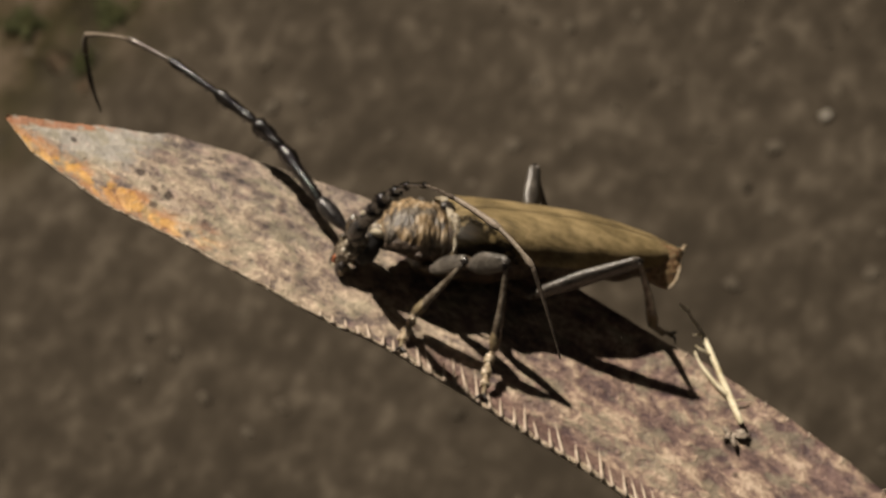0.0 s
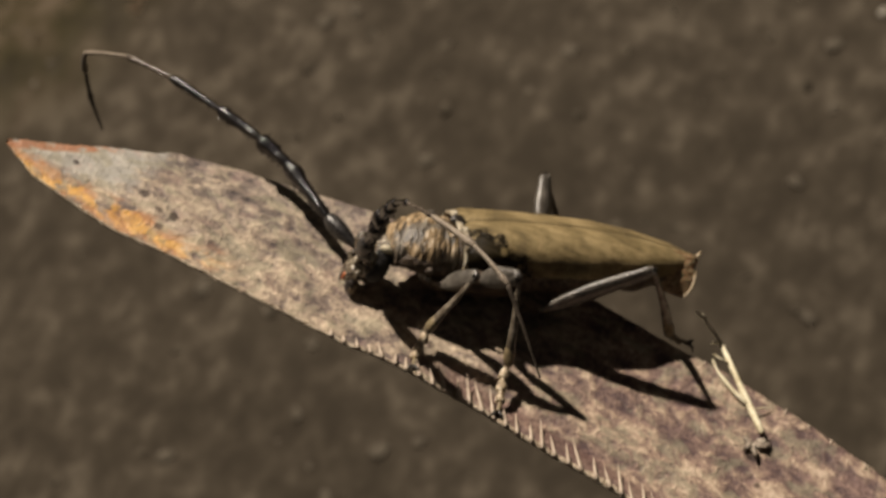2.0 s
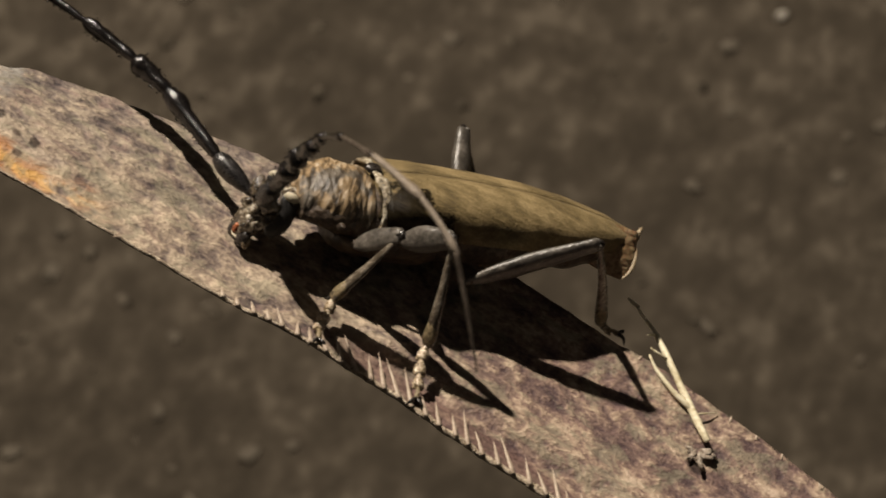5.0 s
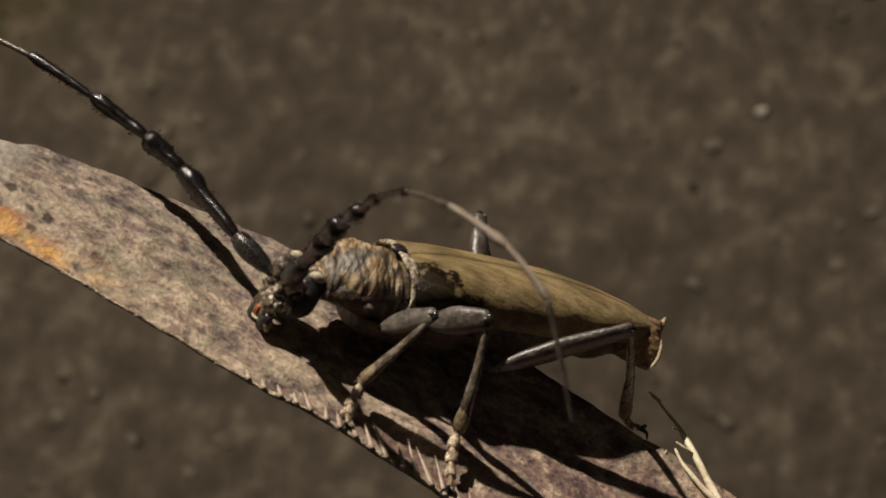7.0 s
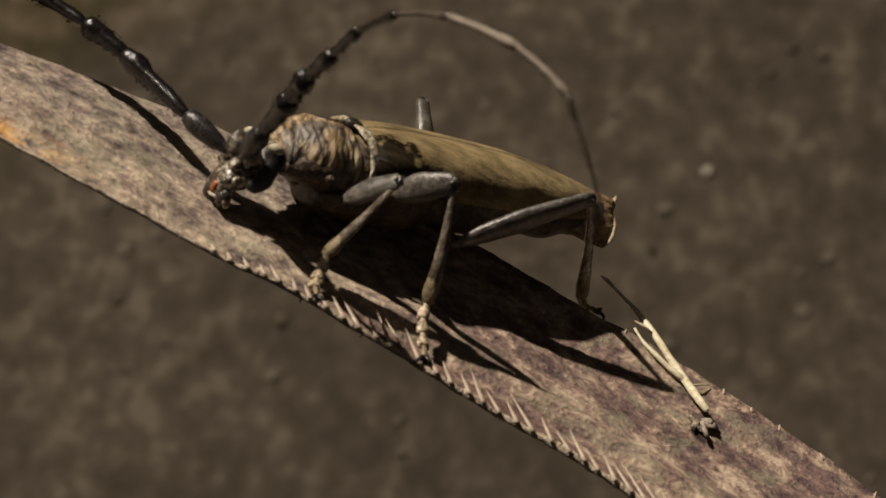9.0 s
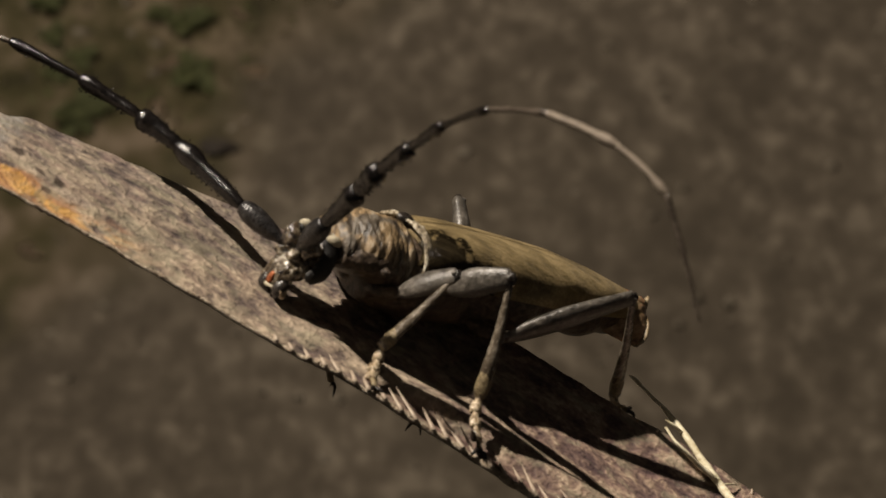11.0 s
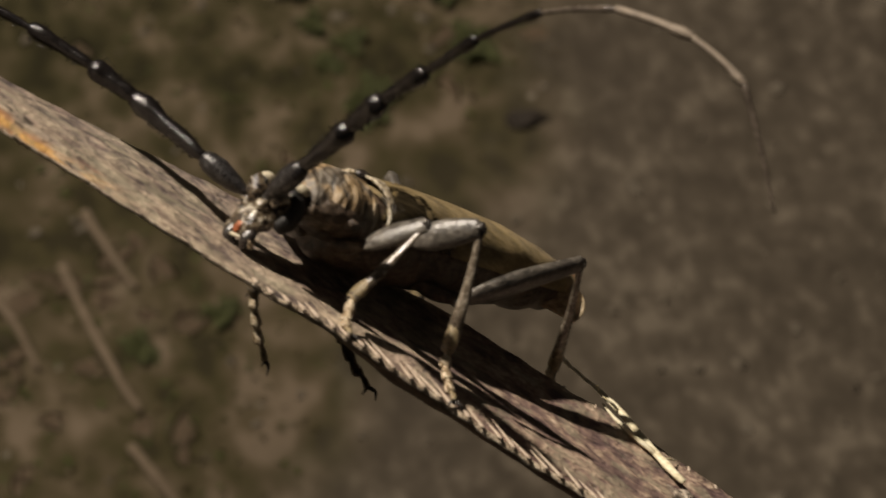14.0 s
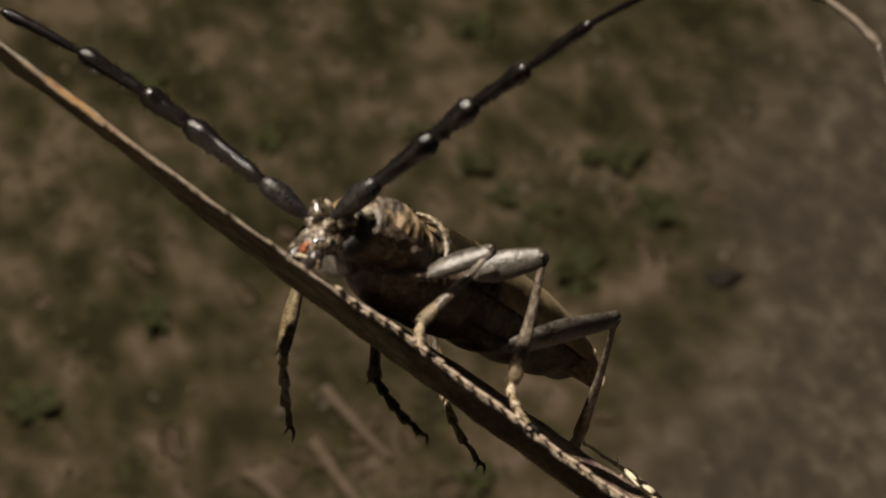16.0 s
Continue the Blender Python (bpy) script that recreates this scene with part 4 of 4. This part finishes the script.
        elytron(root, s)
    # tail: a cupped amber flap beyond the wing cases, its rim pale, drawn out to a tuft above
    inner = [on_body(-3.02, 0.02, 0.40), on_body(-3.00, 0.14, 0.30), on_body(-2.92, 0.20, 0.16), on_body(-2.80, 0.14, 0.02), on_body(-2.70, 0.04, -0.06)]
    outer = [Vector(p) for p in ((-2.97, -2.38, 0.89), (-3.00, -2.24, 0.81), (-3.03, -2.08, 0.75), (-3.03, -1.95, 0.65), (-2.98, -1.86, 0.57))]
    spread, rim = curve(inner, 17), curve(outer, 17)
    rows = []
    for i in range(9):
        s = i / 8
        rows.append([a.lerp(b, s) + Vector((-0.05, 0.06, 0.02)) * math.sin(math.pi * s) + UP * 0.012 * math.sin(k * 2.1 + s * 3) for k, (a, b) in enumerate(zip(spread, rim))])
    bm = loft(bmesh.new(), rows, False)
    bmesh.ops.recalc_face_normals(bm, faces=bm.faces)
    bmesh.ops.solidify(bm, geom=list(bm.faces), thickness=0.02)
    plate = part("tail_plate", bm, TAILTIP, root, "amber cupped plate at the tail")
    bm = bmesh.new()
    tube(bm, rim[5:], [0.010, 0.024, 0.030, 0.024, 0.010], 8, 0.7, rough=0.4)
    part("plate_edge", bm, TAILPALE, plate, "pale edge of the tail plate")
    for k in range(9):
        q = (k - 4) / 4
        bm = bmesh.new()
        start = Vector((-2.84, -2.24, 0.76))
        end = Vector((-2.98 - 0.015 * q * q, -2.40 + 0.06 * q, 0.91 - 0.04 * q * q - 0.03 * q))
        tube(bm, curve([start + Vector((0, 0.06 * q, 0)), start.lerp(end, 0.55) + Vector((-0.02, 0.012 * q, -0.02)), end], 7), [0.030, 0.028, 0.018], 6)
        part("tail_tuft", bm, TAILPALE, root, "pale tuft at the tip of the wing case")
    # head
    part("head", hull([(0.70, 0.26, 0.32, 0.14, 0.02), (0.85, 0.28, 0.31, 0.10, -0.04), (0.97, 0.26, 0.24, 0.02, -0.16), (1.07, 0.22, 0.14, -0.06, -0.27), (1.19, 0.17, 0.02, -0.14, -0.34), (1.29, 0.13, -0.10, -0.20, -0.38), (1.33, 0.09, -0.18, -0.26, -0.37)],
                        32, 30, lambda u, v, w: 0.02 * noise.noise(Vector((u * 7, v * 7, w * 7))) - 0.05 * math.exp(-((v / 0.06) ** 2)) * (1 if w > 0 else 0.2)), HEAD, root, "mottled tan and black head with a furrowed brow")
    bm = bmesh.new()
    blob(bm, on_body(1.325, 0.0, -0.30), (0.04, 0.046, 0.065), None, 2, 0.3, 3)
    part("clypeus", bm, FACE, root, "orange-red face plate")
    bm = bmesh.new()
    tube(bm, curve([on_body(1.285, -0.11, -0.38), on_body(1.335, 0, -0.385), on_body(1.285, 0.11, -0.38)], 9), [0.018, 0.022, 0.018], 8, rough=0.6)
    part("labrum", bm, EYE_LOBE, root, "pale upper lip")
    for s in (-1, 1):
        bm = bmesh.new()
        tube(bm, curve([on_body(1.018, 0.22 * s, 0.22), on_body(0.954, 0.29 * s, 0.10), on_body(1.002, 0.29 * s, -0.08), on_body(1.098, 0.27 * s, -0.18)], 14), [0.05, 0.08, 0.105, 0.07], 12, 0.5)
        part("eye", bm, EYE, root, "black kidney-shaped eye")
        bm = bmesh.new()
        blob(bm, on_body(0.946, 0.25 * s, 0.25), (0.085, 0.05, 0.05), None, 4, 0.3)
        part("eye_patch", bm, EYE_LOBE, root, "cream patch beside the eye")
        # brow knob with the feeler's socket; a notch stays between the two
        bm = bmesh.new()
        tube(bm, curve([on_body(1.098, 0.14 * s, 0.02), on_body(1.138, 0.17 * s, 0.14), on_body(1.130, 0.19 * s, 0.25)], 10), [0.10, 0.112, 0.080, 0.030], 14, rough=0.3, seed=s + 5)
        part("antenna_socket", bm, HEAD, root, "pale knobbed brow at the base of the antenna")
        bm = bmesh.new()
        blob(bm, on_body(1.205, 0.08 * s, -0.05), (0.09, 0.06, 0.085), None, s + 9, 0.7, 3)
        part("frons", bm, HEAD, root, "pale glossy ridge of the face")
        bm = bmesh.new()
        blob(bm, on_body(1.245, 0.115 * s, -0.23), (0.08, 0.055, 0.13), None, s + 2, 0.7, 3)
        part("cheek", bm, HEAD, root, "pale glossy cheek")
        bm = bmesh.new()
        tube(bm, curve([on_body(1.256, 0.115 * s, -0.30), on_body(1.296, 0.115 * s, -0.40), on_body(1.240, 0.04 * s, -0.49)], 10), [0.075, 0.07, 0.02], 10, 0.6)
        part("mandible", bm, JAW, root, "glossy black mandible")
        bm = bmesh.new()
        tube(bm, curve([on_body(1.194, 0.115 * s, -0.36), on_body(1.242, 0.165 * s, -0.44), on_body(1.290, 0.165 * s, -0.38)], 8), [0.025, 0.028, 0.02], 7)
        part("palp", bm, TARSUS, root)
    # legs on the side of the light margin
    leg(root, "foreleg", on_body(0.28, 0.26, -0.14), (-0.30, -0.20, 1.00), (-0.01, 0.05, 0.06), [(-0.02, 0.15, -0.05), (0.0, 0.28, -0.11), (0.01, 0.40, -0.15), (-0.02, 0.54, -0.15)], 0.118, 0.060, "grey downy foreleg with cream feet", (0.04, -0.42, 0.42))
    leg(root, "middle_leg", on_body(-0.25, 0.42, 0.10), (-0.79, -0.22, 1.24), (-1.12, 0.10, 0.10), [(-1.13, 0.24, -0.02), (-1.16, 0.40, -0.08), (-1.20, 0.54, -0.14), (-1.22, 0.70, -0.16)], 0.138, 0.062, "grey downy middle leg with cream feet", (-0.38, -0.50, 0.68))
    leg(root, "hind_leg", on_body(-0.95, 0.30, -0.20), (-2.40, -1.33, 1.25), (-3.03, -1.69, 0.04), [(-3.06, -1.74, -0.02), (-3.12, -1.80, -0.08), (-3.20, -1.84, -0.14), (-3.32, -1.86, -0.14)], 0.128, 0.060, "grey downy hind leg, knee raised", (-1.28, -0.84, 0.30))
    # legs that reach round the dark margin
    # amber brush drawn up almost the whole shin, to paint torchlight on it
    leg(root, "foreleg", (0.40, -1.12, 0.20), (0.46, -2.10, -0.04), (0.12, -1.98, -0.93), [(0.03, -1.98, -1.06), (-0.12, -2.00, -1.22), (-0.27, -2.03, -1.38), (-0.44, -2.06, -1.53)], 0.150, 0.076, "grey foreleg hanging over the leaf's edge", (0.44, -0.98, 0.10), brush=0.9)
    # belly brown on this foot paints the shade below the blade
    leg(root, "middle_leg", on_body(-0.25, -0.42, 0.05), (-0.46, -2.12, 0.0), (-0.60, -1.38, -0.64), [(-0.68, -1.18, -0.70), (-0.78, -0.98, -0.76), (-0.86, -0.78, -0.80), (-0.94, -0.57, -0.82)], 0.15, 0.072, "grey middle leg hooked round the leaf's edge", brush=0.2, pad=BELLY)
    leg(root, "hind_leg", on_body(-1.45, -0.40, 0.0), (-0.75, -2.93, 0.66), (-1.58, -2.30, -0.20), [(-1.72, -2.10, -0.42), (-1.84, -1.88, -0.56), (-1.96, -1.68, -0.66), (-2.10, -1.46, -0.74)], 0.15, 0.068, "grey hind leg hooked round the leaf's edge")
    near, near_base = antenna(root, NEAR_ANTENNA, "long knotted black antenna, grey and downy towards its tip", [HORN] * 5 + [HORN_BROWN, HORN_PALE, HORN_PALE, HORN_BROWN])
    # far feeler: brown and downy coats also paint the gloss of its thin joints
    far, far_base = antenna(root, FAR_ANTENNA, "long knotted black antenna, grey and downy towards its tip", [HORN] * 4 + [HORN_BROWN, HORN_PALE, HORN_PALE, HORN, HORN], 1.0, (1.712, -0.93, 0.272))
    return root, ((near, near_base), (far, far_base))


CLOD = plain("dark_earth", [(0.35, (0.016, 0.013, 0.010)), (0.7, (0.030, 0.024, 0.019))], 160, 0.8, specular=0.1)
CRUMB = plain("earth_crumb", [(0.35, (0.040, 0.033, 0.024)), (0.5, (0.072, 0.060, 0.044)), (0.65, (0.125, 0.106, 0.082))], 90, 0.85, specular=0.1)

ground()
scatter_crumbs()
undergrowth()
for x, y, r, seed in ((1.2, -16.9, 0.34, 1), (5.3, -18.9, 0.42, 2), (9.0, -29.1, 0.50, 3), (4.9, -16.7, 0.38, 4), (4.3, -25.5, 0.46, 5), (-6.8, -30.2, 0.34, 6),
      (-8.1, -23.6, 0.42, 7), (2.2, -16.3, 0.50, 8), (3.2, -14.6, 0.38, 9), (8.2, -14.4, 0.46, 10), (-0.7, -35.4, 0.34, 11), (-6.5, -27.5, 0.42, 12),
      (9.2, -19.7, 0.50, 13), (8.2, -29.7, 0.38, 14), (-6.2, -32.2, 0.46, 15), (1.5, -32.4, 0.34, 16), (-10.9, -31.0, 0.42, 17), (-10.2, -29.0, 0.50, 18),
      (-6.4, -46.5, 0.38, 19), (1.3, -30.0, 0.46, 20), (2.7, -40.6, 0.34, 21), (-2.4, -43.8, 0.42, 22)):
    pebble(x, y, r, seed)
pebble(-7.3, -33.6, 0.25, 3, True)
for x, y, size, turn, seed in ((4.3, -46.7, 1.3, 0.0, 1), (7.3, -44.9, 1.4, 1.7, 2), (13.3, -53.2, 1.2, 0.3, 3), (19.6, -45.6, 1.3, 2.0, 4), (17.6, -40.2, 1.5, 0.6, 5),
      (22.2, -47.1, 1.3, 2.3, 6), (25.3, -46.2, 1.2, 0.9, 7), (17.9, -47.7, 1.4, 2.6, 8), (18.2, -38.7, 1.4, 1.2, 9), (13.0, -38.2, 1.3, 2.9, 10),
      (22.9, -40.7, 1.6, 1.5, 11), (19.1, -39.4, 1.3, 0.1, 12), (17.0, -40.5, 1.1, 1.8, 13), (20.3, -39.0, 1.5, 0.4, 14), (15.9, -44.8, 1.2, 2.1, 15),
      (7.1, -46.9, 1.2, 0.7, 16), (5.0, -49.1, 0.9, 2.4, 17), (10.1, -46.5, 1.0, 1.0, 18), (16.2, -28.7, 1.6, 2.7, 19), (15.2, -28.0, 1.2, 1.3, 20),
      (10.6, -39.4, 1.3, 3.0, 21), (12.3, -43.0, 1.0, 1.6, 22)):
    litter(x, y, size * 0.55, turn, seed)
for x, y, size, seed in ((6.4, -46.5, 1.9, 1), (9.6, -44.8, 1.5, 2), (11.3, -49.2, 1.3, 3), (6.3, -48.7, 1.2, 4), (9.9, -44.4, 1.5, 5), (9.4, -54.8, 1.3, 6),
      (12.8, -50.7, 1.1, 7), (10.9, -47.8, 1.2, 8), (10.7, -46.0, 1.2, 9), (6.7, -48.5, 1.2, 10), (18.0, -29.8, 1.6, 11), (15.5, -29.0, 1.0, 12),
      (15.4, -30.9, 1.3, 13), (15.0, -37.9, 1.2, 14), (26.3, -42.7, 1.6, 15), (22.4, -45.0, 1.3, 16), (17.2, -51.2, 1.2, 17), (9.9, -46.9, 1.2, 18),
      (17.3, -37.0, 1.2, 19), (20.4, -54.1, 1.3, 20), (7.6, -48.9, 1.0, 21)):
    weed(x, y, size * 0.75, seed)
clod(5.3, -43.5, 0.55)
# a drift of dead leaf scraps beside the stalks
drift = random.Random(8)
for k in range(26):
    litter(drift.gauss(19.5, 2.2), drift.gauss(-37.5, 2.4), drift.uniform(0.5, 0.95), drift.uniform(0, 6.3), 40 + k)
stalk([(19.1, -40.0, 0.3), (18.6, -38.0, 0.35), (18.0, -36.0, 0.35), (17.6, -35.0, 0.3)], 0.16, 1)
stalk([(18.0, -33.9, 0.3), (17.3, -32.6, 0.3), (16.7, -31.4, 0.3)], 0.15, 2)
stalk([(18.3, -41.7, 0.3), (17.8, -40.4, 0.35), (17.2, -39.0, 0.4)], 0.17, 3)
stalk([(21.2, -39.4, 0.3), (20.6, -38.4, 0.3), (20.1, -36.8, 0.3)], 0.15, 4)

LEAF_BLADE = leaf()
STRAW_WISP = straw()
BEETLE, FEELERS = beetle()

# how the raised feelers sway at their bases: seconds and a turn vector in radians
SWAY = [(0, (0.042, -0.030, 0.106)), (2, (0.017, 0.021, 0.051)), (3.5, (-0.011, 0.002, -0.031)), (6.5, (-0.030, -0.002, -0.069)), (7, (-0.024, 0.017, -0.037)), (8, (-0.031, 0.059, 0.011)),
        (10.5, (-0.035, 0.058, 0.007)), (11, (-0.045, 0.058, -0.005)), (11.5, (0.002, 0.007, -0.002)), (12.5, (0, 0, 0)), (13.5, (-0.009, -0.008, 0.002)), (14.5, (-0.002, 0.004, 0.027)),
        (15, (-0.006, 0.029, 0.059)), (16, (-0.002, -0.108, -0.106))]
FAR_SWAY = [(0, (-0.006, -0.007, -0.006)), (3.5, (-0.008, -0.010, 0.006)), (7, (-0.011, -0.014, 0.024)), (11, (0.008, 0.025, -0.004)), (13.5, (0.009, 0.008, -0.001)), (16, (-0.019, -0.002, -0.033))]


def motions():
    carried = [(t, pose(*place, *turn)) for t, place, turn in CARRY]
    for thing in (LEAF_BLADE, STRAW_WISP, BEETLE):
        walk(thing, carried)
    for (feeler, base), sway in zip(FEELERS, (SWAY, FAR_SWAY)):
        rows = []
        for t, turn in sway:
            v = Vector(turn)
            rows.append((t, Matrix.Translation(base * CM) @ Matrix.Rotation(v.length, 4, v.normalized() if v.length else Vector((0, 0, 1)))))
        walk(feeler, rows)


motions()
